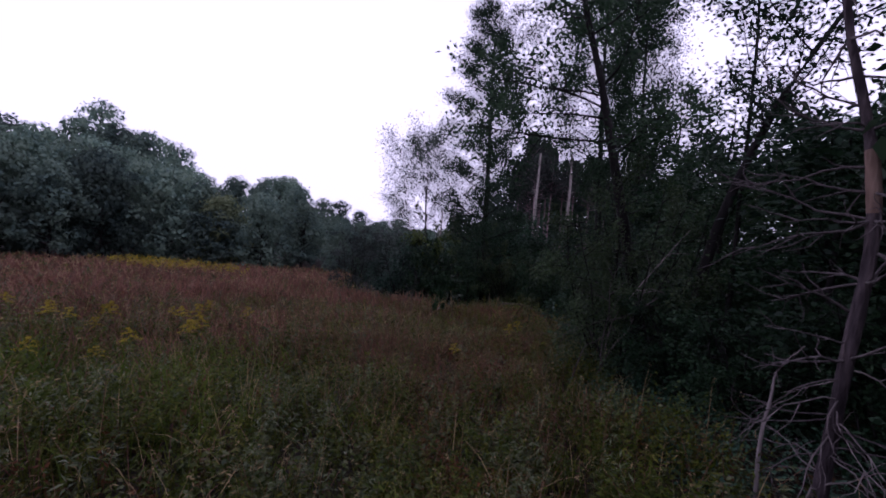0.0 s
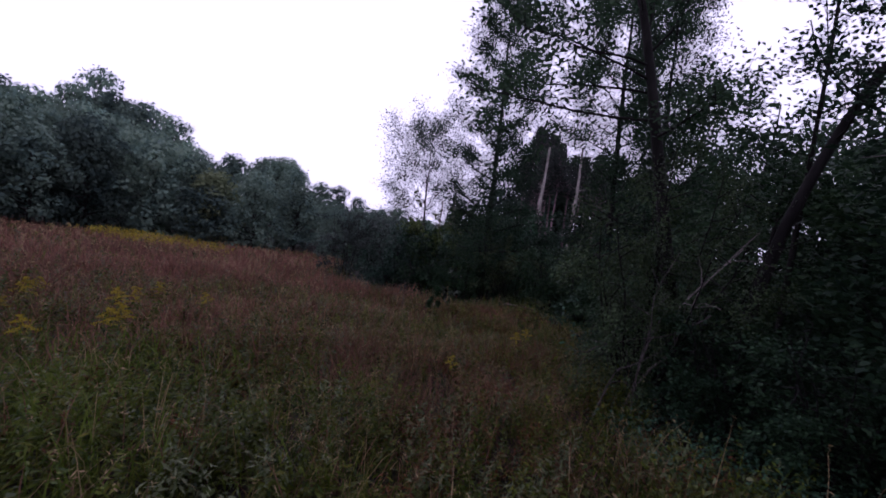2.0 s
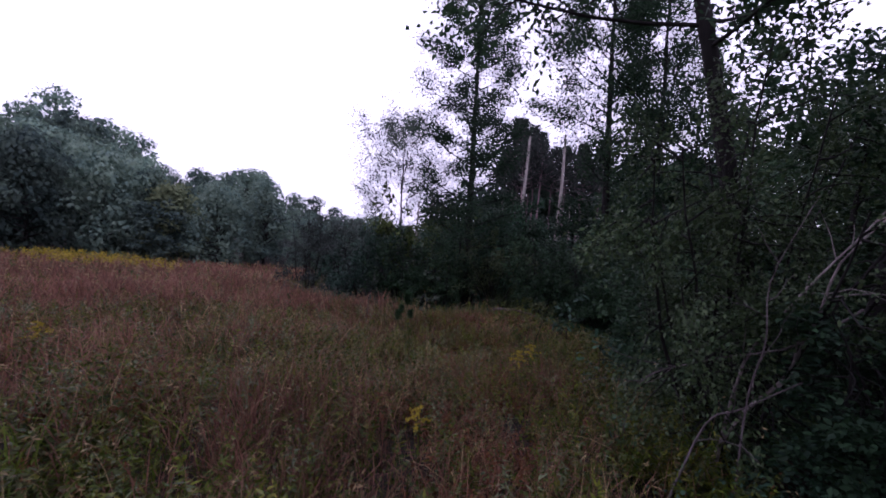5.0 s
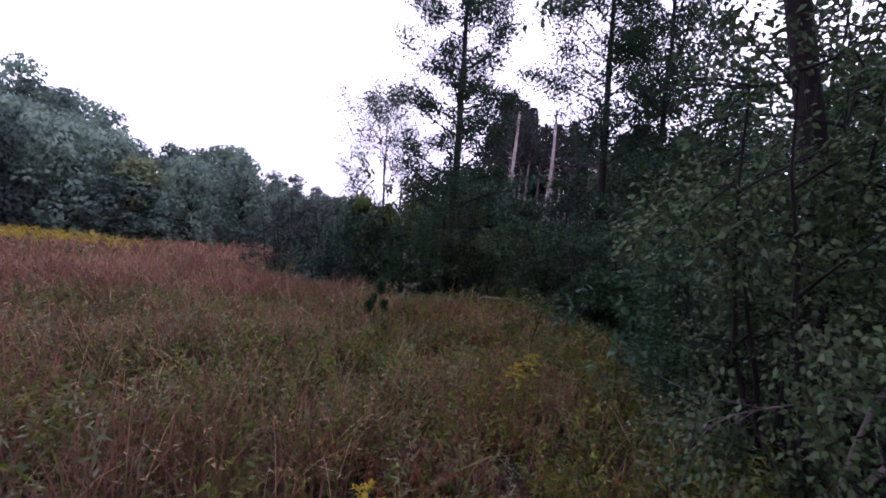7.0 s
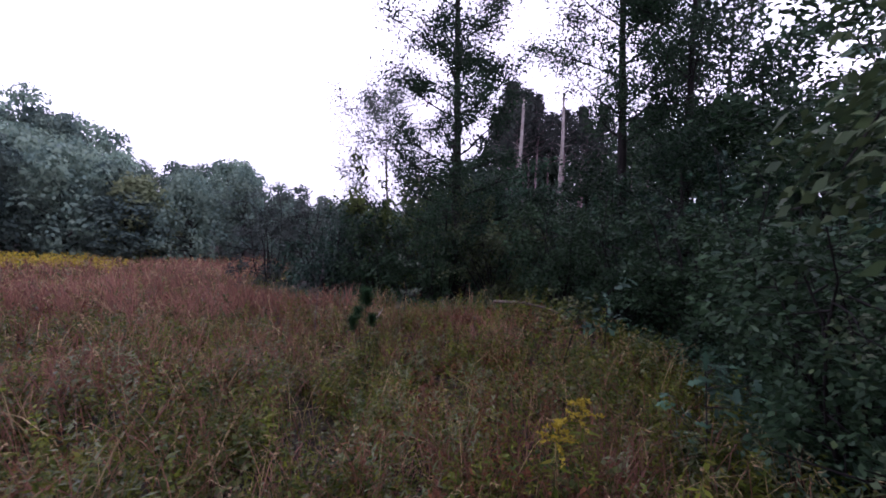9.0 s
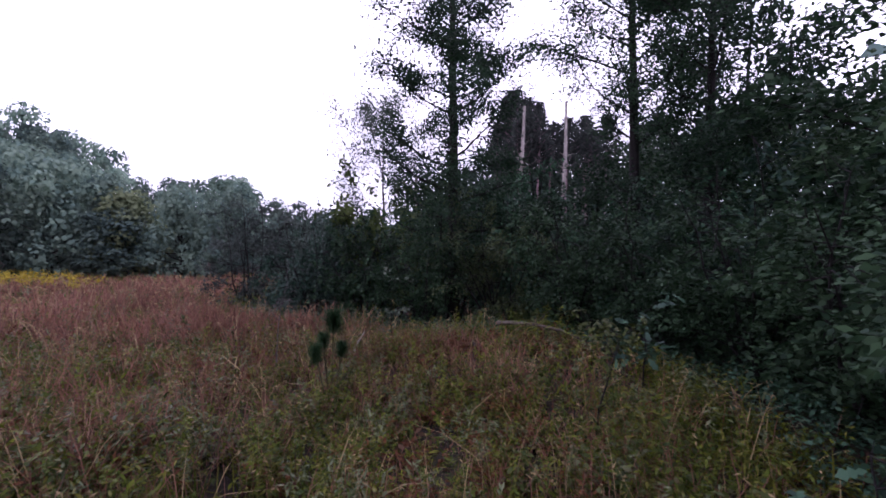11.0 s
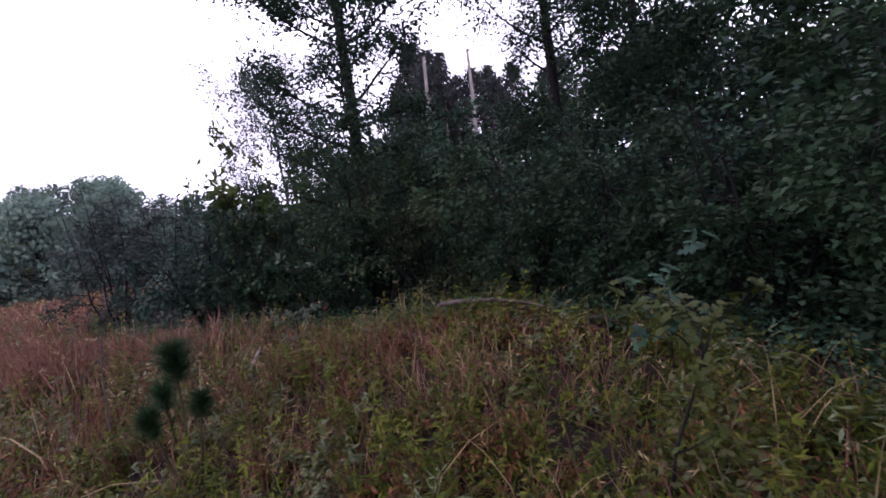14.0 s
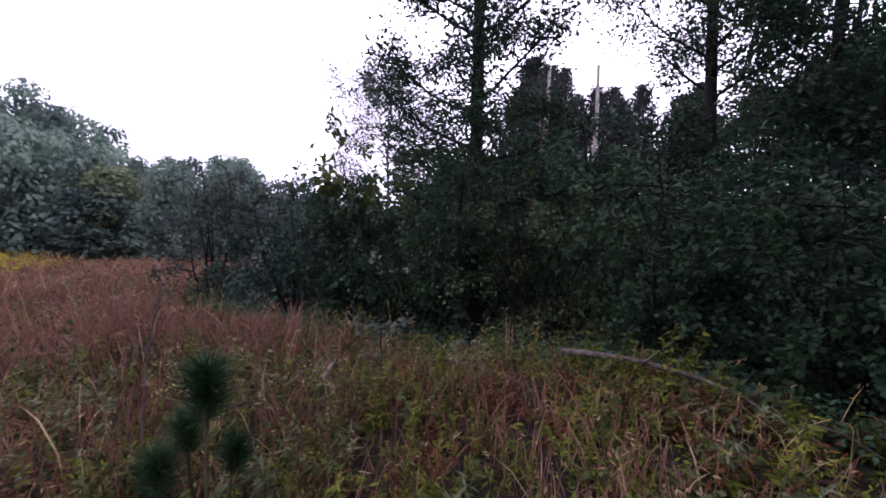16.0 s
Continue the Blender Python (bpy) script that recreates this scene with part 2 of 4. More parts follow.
def tube(geo, pts, radii, sides=6):
    """A tapered limb along a line of points."""
    p, r = np.asarray(pts, float), np.asarray(radii, float)
    t = unit(np.gradient(p, axis=0))
    ref = np.where(np.abs(t[:, 2:3]) > 0.9, [[1.0, 0, 0]], [[0, 0, 1.0]])
    a = unit(np.cross(t, ref))
    b = np.cross(t, a)
    w = np.linspace(0, 2 * np.pi, sides, endpoint=False)
    v = p[:, None] + r[:, None, None] * (np.cos(w)[None, :, None] * a[:, None] + np.sin(w)[None, :, None] * b[:, None])
    i, j = np.meshgrid(np.arange(len(p) - 1), np.arange(sides), indexing="ij")
    k = (j + 1) % sides
    geo.add(v, np.stack([i * sides + j, i * sides + k, (i + 1) * sides + k, (i + 1) * sides + j], -1))


def curve_through(pts, n):
    """n points of a smooth line through a few."""
    p = np.asarray(pts, float)
    s = np.linspace(0, len(p) - 1, n)
    i = np.clip(s.astype(int), 0, len(p) - 2)
    u = (s - i)[:, None]
    a, b, c, d = p[np.maximum(i - 1, 0)], p[i], p[i + 1], p[np.minimum(i + 2, len(p) - 1)]
    return 0.5 * (2 * b + (c - a) * u + (2 * a - 5 * b + 4 * c - d) * u ** 2 + (3 * b - a - 3 * c + d) * u ** 3)


def leaves(geo, p, rng, length, width, flat=0.8, droop=0.25, along=None, face=None, loose=0.28):
    """One folded leaf at each point; face: the way that its upper side looks."""
    n = len(p)
    d = rng.normal(size=(n, 3)) * [1, 1, 0.55]
    if along is not None:
        d = d * 0.7 + along
    d = unit(unit(d) - [0, 0, droop])
    up = unit(rng.normal(size=(n, 3)) * 0.6 + [0, 0, flat]) if face is None else unit(rng.normal(size=(n, 3)) * loose + face)
    side = unit(np.cross(d, up))
    up = np.cross(side, d)
    ln = (length * rng.uniform(0.65, 1.25, n))[:, None]
    wd = (width * rng.uniform(0.7, 1.2, n))[:, None]
    mid = p + d * ln * 0.45 + up * wd * 0.18
    v = np.stack([p, mid + side * wd / 2, p + d * ln, mid - side * wd / 2], 1)
    geo.add(v, np.arange(4 * n).reshape(n, 4))


def blades(geo, root, rng, height, width, bend=0.35):
    """Arching grass blades, three quads each, from their roots."""
    n = len(root)
    w = rng.uniform(0, 2 * np.pi, n)
    lean = np.stack([np.cos(w), np.sin(w), np.zeros(n)], 1)
    w2 = w + rng.normal(0, 0.7, n) + np.pi / 2
    side = np.stack([np.cos(w2), np.sin(w2), np.zeros(n)], 1)
    h, wd = np.asarray(height)[:, None], np.asarray(width)[:, None]
    k = (bend * rng.uniform(0.15, 2.0, n))[:, None]
    rows = []
    for f, c in ((0.0, 0.7), (0.4, 1.0), (0.75, 0.8), (1.0, 0.12)):
        p = root + lean * h * (0.12 * f + k * f ** 2.2) + [0, 0, 1] * h * (f - 0.42 * np.minimum(k, 1.3) * f ** 2.6)
        rows += [p - side * wd * c / 2, p + side * wd * c / 2]
    tips = root + lean * h * (0.12 + k) + [0, 0, 1] * h * (1 - 0.42 * np.minimum(k, 1.3))
    base = 8 * np.arange(n)[:, None]
    geo.add(np.stack(rows, 1), np.concatenate([base + [0, 1, 3, 2], base + [2, 3, 5, 4], base + [4, 5, 7, 6]]))
    return tips


def smooth01(a):
    a = np.clip(a, 0, 1)
    return a * a * (3 - 2 * a)


def waves(x, y, size, seed):
    """Soft patches, about 0 to 1, of the given size in metres."""
    r = np.random.default_rng(seed)
    s = 0
    for k in range(6):
        w, ph, f = r.uniform(0, 6.28), r.uniform(0, 6.28), r.uniform(0.6, 1.9) / size
        s = s + np.sin((np.cos(w) * x + np.sin(w) * y) * f * 3.0 + ph)
    return np.clip(0.5 + s / 6.0, 0, 1)


def ground_z(x, y):
    """The field falls gently ahead; the land rises again to a wooded hill beyond it."""
    x, y = np.asarray(x, float), np.asarray(y, float)
    r, a = np.hypot(x, y), np.degrees(np.arctan2(x, y))
    z = -0.1 - 0.085 * np.clip(y, -12, 44) - 0.02 * np.clip(y - 8, 0, 36)
    z = z + 8.0 * smooth01((r - 48) / 100) * smooth01((-a - 6) / 30) * smooth01((100 + a) / 30)
    z = z - 0.03 * np.clip(r - 60, 0, None)
    z = z + 0.45 * np.exp(-((x - 2.35) ** 2) / 2.0 - (y - 12.5) ** 2 / 3.0)
    return z + 0.03 * np.sin(1.3 * x + 0.7) * np.sin(1.1 * y) + 0.02 * np.sin(3.1 * x + 2 * y)


EDGE_Y = [-6, 2, 5, 7, 9, 10.5, 11.8, 14.1, 15.9, 17.9, 19.8, 24, 44]
EDGE_X = [2.4, 2.3, 2.1, 2.2, 3.1, 3.6, 3.2, 1.6, -0.9, -3.2, -4.0, -4.8, -7.0]


def wood_edge(y):
    return np.interp(y, EDGE_Y, EDGE_X)


def from_path(x, y):
    c = np.clip(y, 0, 9.7)
    return np.hypot(x - np.interp(c, [0, 4, 5, 9.7], [0, 0.05, 0.5, 0.85]), y - c)


# ---- ground ----
s = np.sinh(np.linspace(-7.4, 7.4, 141)) * 1.9
gx, gy = np.meshgrid(s, s + 8, indexing="ij")
g = Geo()
i, j = np.meshgrid(np.arange(140), np.arange(140), indexing="ij")
k = i * 141 + j
g.add(np.stack([gx, gy, ground_z(gx, gy)], -1), np.stack([k, k + 141, k + 142, k + 1], -1))
tagged(new("ground", g.mesh("ground", M_SOIL, True)), "brown soil and leaf litter of a sloping meadow", "ground", kind="structure")


# ---- trees ----
def limb_line(rng, start, d, length, n=5, rise=0.0, wander=0.12):
    pts, d = [np.array(start, float)], np.array(d, float)
    for _ in range(n - 1):
        d = unit(d + rng.normal(size=3) * wander + [0, 0, rise])
        pts.append(pts[-1] + d * length / (n - 1))
    return np.array(pts)


def grow_tree(name, rng, x, y, label, category, H, r0, crown_from, n_limbs, limb_len, n_leaves, leaf, m_leaf, m_bark=None, lean=(0, 0), rise=0.12, up=0.5,
              profile=None, spread=0.16, group="", bow=1.2, flat=0.8, extra=()):
    """A tapered trunk, limbs with twigs, and a crown of single leaves gathered round the twigs."""
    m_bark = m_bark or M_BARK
    profile = profile or (lambda q: 0.55 + 0.9 * q * (1 - q) * 2 - 0.35 * q)
    t = thing(name, x, y, label, category, group)
    q = np.linspace(0, 1, 12)
    wob = np.cumsum(rng.normal(0, 0.035, (12, 2)), 0) * q[:, None] * H * 0.12
    line = np.stack([lean[0] * q ** bow + wob[:, 0], lean[1] * q ** bow + wob[:, 1], q * H - 0.15], 1)
    rad = r0 * (1.0 - 0.9 * q) + 0.006
    rad[0] *= 1.35
    g = Geo()
    tube(g, line, rad, 10)
    part("trunk", g, m_bark, t, smooth=True)
    tips, ways = [], []
    turn = rng.uniform(0, 6.28)
    starts = [(crown_from + (0.97 - crown_from) * (i + rng.uniform(0, 0.8)) / n_limbs, None, None) for i in range(n_limbs)] + list(extra)
    for s0, az, ln in starts:
        turn += 2.4 + rng.normal(0, 0.35)
        a = turn if az is None else az
        at = np.array([np.interp(s0, q, line[:, c]) for c in range(3)])
        f = (s0 - crown_from) / max(1e-6, 1 - crown_from)
        L = ln or limb_len * profile(f) * rng.uniform(0.7, 1.25)
        e = up + 0.5 * f + rng.normal(0, 0.12) if az is None else 0.1
        d = np.array([math.cos(a) * math.cos(e), math.sin(a) * math.cos(e), math.sin(e)])
        g = Geo()
        lp = limb_line(rng, at, d, L, 6, rise if az is None else 0.0)
        lr = np.interp(s0, q, rad) * 0.34
        tube(g, lp, np.linspace(lr, 0.008, 6), 5)
        n_sub = 7 + int(L * 3.2)
        for _ in range(n_sub):
            u = rng.uniform(0.25, 1.0)
            sp = np.array([np.interp(u, np.linspace(0, 1, 6), lp[:, c]) for c in range(3)])
            sd = unit(d * 0.7 + rng.normal(size=3) * [0.8, 0.8, 0.5] + [0, 0, 0.15])
            sl = L * rng.uniform(0.18, 0.42) * (1.15 - 0.5 * u)
            tp = limb_line(rng, sp, sd, sl, 4, 0.05, 0.2)
            tube(g, tp, [lr * 0.28 + 0.003, lr * 0.2 + 0.003, 0.004, 0.002], 3)
            for w in (0.35, 0.6, 0.8, 1.0, 1.0):
                tips.append(np.array([np.interp(w, [0, 0.333, 0.667, 1], tp[:, c]) for c in range(3)]))
                ways.append(sd)
        part("limb", g, m_bark, t)
    tips, ways = np.array(tips), np.array(ways)
    weight = np.repeat(rng.uniform(0.14, 1.0, len(tips) // 5) ** 1.2, 5) * rng.uniform(0.3, 1.0, len(tips))
    pick = rng.choice(len(tips), n_leaves, p=weight / weight.sum())
    g = Geo()
    leaves(g, tips[pick] + rng.normal(0, spread, (n_leaves, 3)) * [1, 1, 0.75], rng, leaf, leaf * 0.62, flat=flat, along=ways[pick])
    part("crown", g, m_leaf, t)
    return t


def grow_lobed(name, rng, label, H, R, m_leaf, n=3100, clump=0.66, low=0.16):
    """A broad tree as seen from afar: billows of leaf clumps with gaps between them."""
    t = thing(name, 0, 0, label, "tree", z=0)
    g = Geo()
    line = limb_line(rng, (0, 0, -0.4), (0, 0, 1), H * 0.85, 7, 0.1, 0.05)
    tube(g, line, np.linspace(0.022 * H, 0.03, 7), 8)
    part("trunk", g, M_BARK, t, smooth=True)
    g, limbs = Geo(), Geo()
    n_lobe = 34
    for k in range(n_lobe):
        f = (k + rng.uniform(0, 1)) / n_lobe
        zc = H * (low + (0.97 - low) * f)
        rr = R * math.sqrt(max(0.03, 1 - ((f - 0.38) / 0.66) ** 2)) * rng.uniform(0.25, 0.92)
        a = k * 2.4 + rng.normal(0, 0.4)
        c = np.array([math.cos(a) * rr, math.sin(a) * rr, zc])
        tube(limbs, limb_line(rng, (0, 0, zc * 0.72), unit(c - [0, 0, zc * 0.72]), np.linalg.norm(c - [0, 0, zc * 0.72]), 4, 0.03), [0.008 * H, 0.006 * H, 0.03, 0.015], 4)
        size = R * rng.uniform(0.26, 0.46)
        m = n // n_lobe
        d = unit(rng.normal(size=(m, 3)))
        p = c + d * size * (rng.uniform(0.6, 1.08, m)[:, None]) * [1, 1, 0.72]
        leaves(g, p, rng, clump, clump * 0.75, face=d + [0, 0, 0.3], loose=0.16)
    part("limb", limbs, M_BARK, t)
    part("crown", g, m_leaf, t)
    return t


def grow_shrub(name, rng, label, H, R, n_leaves, leaf, m_leaf, stems=9, width=0.6, skirt=0.1):
    t = thing(name, 0, 0, label, "shrub", z=0)
    tips, ways = [], []
    for k in range(stems):
        g = Geo()
        a = k * 2.4 + rng.normal(0, 0.3)
        out = rng.uniform(0.1, 0.8)
        d = unit(np.array([math.cos(a) * out, math.sin(a) * out, 1.0]))
        L = H * rng.uniform(0.75, 1.05)
        lp = limb_line(rng, (math.cos(a) * 0.08, math.sin(a) * 0.08, -0.08), d, L, 7, 0.0, 0.12)
        lp[:, :2] *= np.linspace(1, R / max(R, np.hypot(*lp[-1, :2]) + 0.2), 7)[:, None]
        tube(g, lp, np.linspace(0.022, 0.005, 7), 5)
        for _ in range(13):
            u = rng.uniform(skirt, 1)
            sp = np.array([np.interp(u, np.linspace(0, 1, 7), lp[:, c]) for c in range(3)])
            sd = unit(rng.normal(size=3) * [1, 1, 0.35] + [math.cos(a) * 0.4, math.sin(a) * 0.4, 0.15])
            tp = limb_line(rng, sp, sd, R * rng.uniform(0.3, 0.75) * (1.1 - 0.45 * u), 4, -0.03, 0.2)
            tube(g, tp, [0.009, 0.006, 0.004, 0.002], 3)
            for w in (0.3, 0.5, 0.7, 0.85, 1.0):
                tips.append(np.array([np.interp(w, [0, 0.333, 0.667, 1], tp[:, c]) for c in range(3)]))
                ways.append(sd)
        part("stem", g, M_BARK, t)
    tips, ways = np.array(tips), np.array(ways)
    weight = np.repeat(rng.uniform(0.03, 1.0, len(tips) // 5) ** 2.4, 5) * rng.uniform(0.3, 1, len(tips))
    pick = rng.choice(len(tips), n_leaves, p=weight / weight.sum())
    g = Geo()
    leaves(g, tips[pick] + rng.normal(0, 0.06, (n_leaves, 3)), rng, leaf, leaf * width, flat=1.0, along=ways[pick])
    part("foliage", g, m_leaf, t)
    return t


def spot(x, y, turn=0.0, size=1.0, tall=None, sink=0.05):
    return Matrix.LocRotScale((x, y, float(ground_z(x, y)) - sink), Euler((0, 0, radians(turn))), (size, size, tall or size))


def plant_copies(kinds, places, rng):
    """Sets each first tree of its kind at its first place, and copies at the others."""
    used = set()
    for x, y, kind, size, tall in places:
        m = spot(x, y, rng.uniform(0, 360), size, tall)
        if kind in used:
            copy_thing(kinds[kind], m @ Matrix.Diagonal([1 / c for c in kinds[kind].scale] + [1]))
        else:
            used.add(kind)
            kinds[kind].matrix_basis = m
    for n, ob in enumerate(kinds):
        if n not in used:
            for o in (*ob.children_recursive, ob):
                bpy.data.objects.remove(o)


rng = np.random.default_rng(11)

# the big near trees at the wood's edge
grow_tree("oak_tree", rng, 3.45, 7.3, "tall dark oak leaning out over the meadow edge", "tree", 9.5, 0.105, 0.38, 16, 2.5, 13000, 0.08, M_OAK, lean=(-2.3, 1.2), up=0.25,
          extra=[(0.42, math.radians(170), 2.7), (0.5, math.radians(200), 2.3), (0.46, math.radians(140), 2.2)])
grow_tree("oak_tree", rng, 3.9, 6.95, "dark crooked tree with vines and a bent trunk", "tree", 7.2, 0.1, 0.5, 11, 2.0, 4500, 0.08, M_OAK, lean=(2.6, -0.6), up=0.3, bow=2.4)
grow_tree("pole_tree", rng, 5.1, 7.9, "thin straight tree with few leaves in the wood", "tree", 8.5, 0.05, 0.45, 10, 1.2, 2200, 0.09, M_OAK, up=0.3)
grow_tree("young_oak_tree", rng, 1.5, 16.1, "slender dark-barked oak with open leafy crown", "tree", 10.4, 0.12, 0.14, 48, 1.75, 66000, 0.066, M_OAK, lean=(-0.2, 0.1), up=0.12, rise=0.1,
          profile=lambda q: 0.95 + 0.6 * q * (1 - q) - 0.32 * q, spread=0.15)
grow_tree("oak_tree", rng, 6.3, 18.2, "tall forked oak behind dense shrubs", "tree", 13.0, 0.16, 0.34, 40, 3.4, 60000, 0.086, M_OAK, lean=(-0.5, 0.2), up=0.25, spread=0.2)
grow_tree("oak_tree", rng, 6.95, 16.4, "tall slim oak with lacy crown behind shrubs", "tree", 11.6, 0.12, 0.3, 34, 2.4, 26000, 0.08, M_OAK, lean=(-0.4, 0.3), up=0.35, spread=0.2)
grow_tree("airy_tree", rng, -1.6, 39, "thin-crowned pale tree standing behind the shrubs", "tree", 12.0, 0.14, 0.2, 36, 6.2, 22000, 0.15, M_WILLOW, M_DEAD, up=0.2, rise=0.16, spread=0.3)

# woodland behind the edge, and unseen trees added behind the camera for shade
kinds = [grow_tree("woodland_tree", rng, 0, 0, "dark broadleaf tree in the crowded wood", "tree", 8.5, 0.1, 0.12, 14, 2.7, 4200, 0.175, M_OAK, up=0.25, group="woodland trees", spread=0.24),
         grow_tree("woodland_tree", rng, 0, 0, "dark broadleaf tree in the crowded wood", "tree", 9.5, 0.11, 0.3, 14, 2.5, 3800, 0.175, M_OAK, up=0.35, group="woodland trees", spread=0.24),
         grow_tree("woodland_tree", rng, 0, 0, "small dark understorey tree in the wood", "tree", 4.6, 0.06, 0.04, 16, 1.7, 5600, 0.11, M_OAK, up=0.2, group="understorey trees", spread=0.2)]
# entries at y < -2 are the unseen ones that shade the first metres
places = [(4.5, 3.0, 2, 1.0, 1.0), (4.5, 5.2, 2, 1.0, 0.8), (5.2, 1.2, 0, 1, 1), (5.2, 8.6, 2, 1.0, 0.85), (6.4, 11.0, 2, 1.0, 0.78), (6.9, 13.6, 2, 1.0, 0.78), (3.7, 0.2, 2, 0.9, 1.6), (5.7, 6.8, 2, 1.0, 0.75),
          (9.5, 21, 0, 0.95, 0.72), (11.2, 22.2, 0, 0.95, 0.75), (12.6, 20.6, 0, 1.0, 0.8), (8.4, 22.6, 2, 1.3, 1.25), (10.2, 19.4, 2, 1.2, 1.3), (8.6, 19.6, 2, 1.2, 1.15), (3.4, 20.5, 2, 1.1, 0.85), (4.7, 17.0, 2, 0.9, 0.8), (6.0, 15.0, 2, 0.9, 0.85), (8.2, 14.6, 2, 1.1, 0.9), (7.8, 17.2, 2, 1.1, 1.05), (4.4, 1.8, 2, 1.0, 1.3), (8.0, 9.5, 2, 1.2, 1.1), (8.8, 16.8, 0, 0.9, 0.8), (10.2, 14.6, 0, 0.9, 0.78), (6.6, 8.4, 2, 1.1, 0.85), (7.2, 6.2, 2, 1.1, 1.15), (6.6, 4.0, 2, 1.1, 1.2), (6.0, 2.4, 2, 1.1, 1.3), (3.4, -2.6, 0, 1, 1), (1.2, -5.5, 1, 1, 1),
          (9.0, 7.9, 2, 1.3, 1.25), (9.9, 10.4, 2, 1.3, 1.0), (11.0, 8.8, 2, 1.4, 1.0), (8.6, 4.9, 2, 1.3, 1.3), (10.4, 6.4, 2, 1.4, 1.3), (8.2, 2.6, 2, 1.3, 1.1), (7.6, 7.5, 2, 1.1, 0.9), (7.5, 12.2, 0, 0.9, 0.75), (9.2, 18.6, 1, 0.9, 1.0),
          (5.2, -3.0, 0, 1.1, 1.1), (-2.5, -8.5, 0, 1.2, 1.2), (2, 42, 0, 1, 0.8), (6, 41, 0, 1.3, 1.2), (8.5, 40, 0, 1.3, 1.25), (11, 40, 0, 1.3, 1.2), (14, 39, 0, 1.2, 1.2), (18, 37, 0, 1.2, 1.1), (4, 43, 0, 1.2, 1.05), (10, 37.5, 0, 1.1, 1.05), (7.2, 37.5, 0, 1.1, 1.05), (13, 36, 0, 1.1, 1.0)]
for a in range(2):
    for b in range(6):
        px, py = 9.4 + a * 4.8 + rng.uniform(-1.4, 1.4), -5 + b * 4.4 + rng.uniform(-1.5, 1.5)
        if py > 13 and px < 9.6 + 0.33 * (py - 15):
            continue
        size = rng.uniform(0.8, 1.15)
        places.append((px, py, 2 if py < 12 else int(rng.integers(0, 3)), size * 1.25, size * rng.uniform(0.85, 1.05)))
plant_copies(kinds, places, rng)

# pines and bare snags behind the thicket
def grow_pine(rng, H):
    t = thing("pine_tree", 0, 0, "red pine with bare trunk and dark tufted crown", "tree", "red pines", z=0)
    g = Geo()
    line = limb_line(rng, (0, 0, -0.2), (0, 0, 1), H, 9, 0.2, 0.015)
    tube(g, line, np.linspace(0.13, 0.015, 9), 8)
    part("trunk", g, M_PINE_BARK, t, smooth=True)
    crown, wood = Geo(), Geo()
    for k in range(46):
        f = 0.7 + 0.3 * (k + rng.uniform(0, 0.7)) / 46
        a, L = k * 2.4, (1.02 - f) * 4.6 * rng.uniform(0.75, 1.15) + 0.15
        lp = limb_line(rng, (0, 0, H * f), (math.cos(a), math.sin(a), 0.1), L, 4, 0.18, 0.1)
        tube(wood, lp, [0.03, 0.02, 0.014, 0.006], 4)
        m = 52
        u = rng.uniform(0.35, 1.02, m)
        p = np.stack([np.interp(u, [0, 0.333, 0.667, 1], lp[:, c]) for c in range(3)], 1) + rng.normal(0, 0.11, (m, 3))
        leaves(crown, p, rng, 0.3, 0.07, flat=0.2, droop=-0.5)
    part("limb", wood, M_PINE_BARK, t)
    part("crown", crown, M_NEEDLE, t)
    return t


pines = [grow_pine(rng, 10.8), grow_pine(rng, 9.8)]
plant_copies(pines, [(6.0, 32.5, 0, 1, 1.02), (7.0, 33.5, 1, 1.0, 1.12), (6.6, 31.5, 1, 0.9, 0.95), (5.2, 33.0, 1, 0.9, 0.95), (8.7, 31.2, 0, 0.9, 0.85), (9.8, 31, 1, 0.95, 0.88), (11.2, 32, 0, 0.9, 0.9), (7.7, 35, 0, 1, 1.0),
                     (12.4, 30.5, 1, 0.95, 0.9), (9.2, 35.5, 1, 1.0, 1.05), (6.3, 35, 0, 1.0, 1.1), (10.6, 34, 0, 1.0, 0.95), (13.8, 31.5, 0, 1, 0.9), (5.6, 31.2, 1, 0.85, 0.8), (15, 29, 1, 1, 0.9), (6.0, 30.2, 1, 0.8, 0.92), (6.9, 30.6, 0, 0.8, 0.9)], rng)


def snag(x, y, H, r, label, lean, stubs=5):
    t = thing("snag", x, y, label, "dead tree", "bare snags")
    g = Geo()
    q = np.linspace(0, 1, 10)
    line = np.stack([lean * q + 0.03 * np.sin(q * 9 + x), 0.02 * np.sin(q * 7), q * H - 0.1], 1)
    tube(g, line, r * (1 - 0.55 * q) * (1 + 0.06 * np.sin(q * 40)), 9)
    part("trunk", g, M_PALE, t, smooth=True)
    for k in range(stubs):
        g = Geo()
        f = rng.uniform(0.45, 0.97)
        a = rng.uniform(0, 6.28)
        tube(g, limb_line(rng, (lean * f, 0, f * H), (math.cos(a), math.sin(a), 0.4), rng.uniform(0.15, 0.6), 3), [0.035, 0.02, 0.006], 4)
        part("stub", g, M_PALE, t)
    return t


snag(5.6, 28.7, 9.1, 0.135, "pale barkless snag standing before the pines", 0.1)
snag(7.5, 28.1, 9.15, 0.13, "pale broken snag with short stubs", 0.05, 8)
snag(0.6, 33, 6.6, 0.13, "thin pale snag among shrubs", 0.0)
snag(-0.3, 34, 5.8, 0.12, "thin pale snag among shrubs", 0.05)
snag(8.6, 29.5, 5.6, 0.09, "thin grey snag before the pines", 0.0)

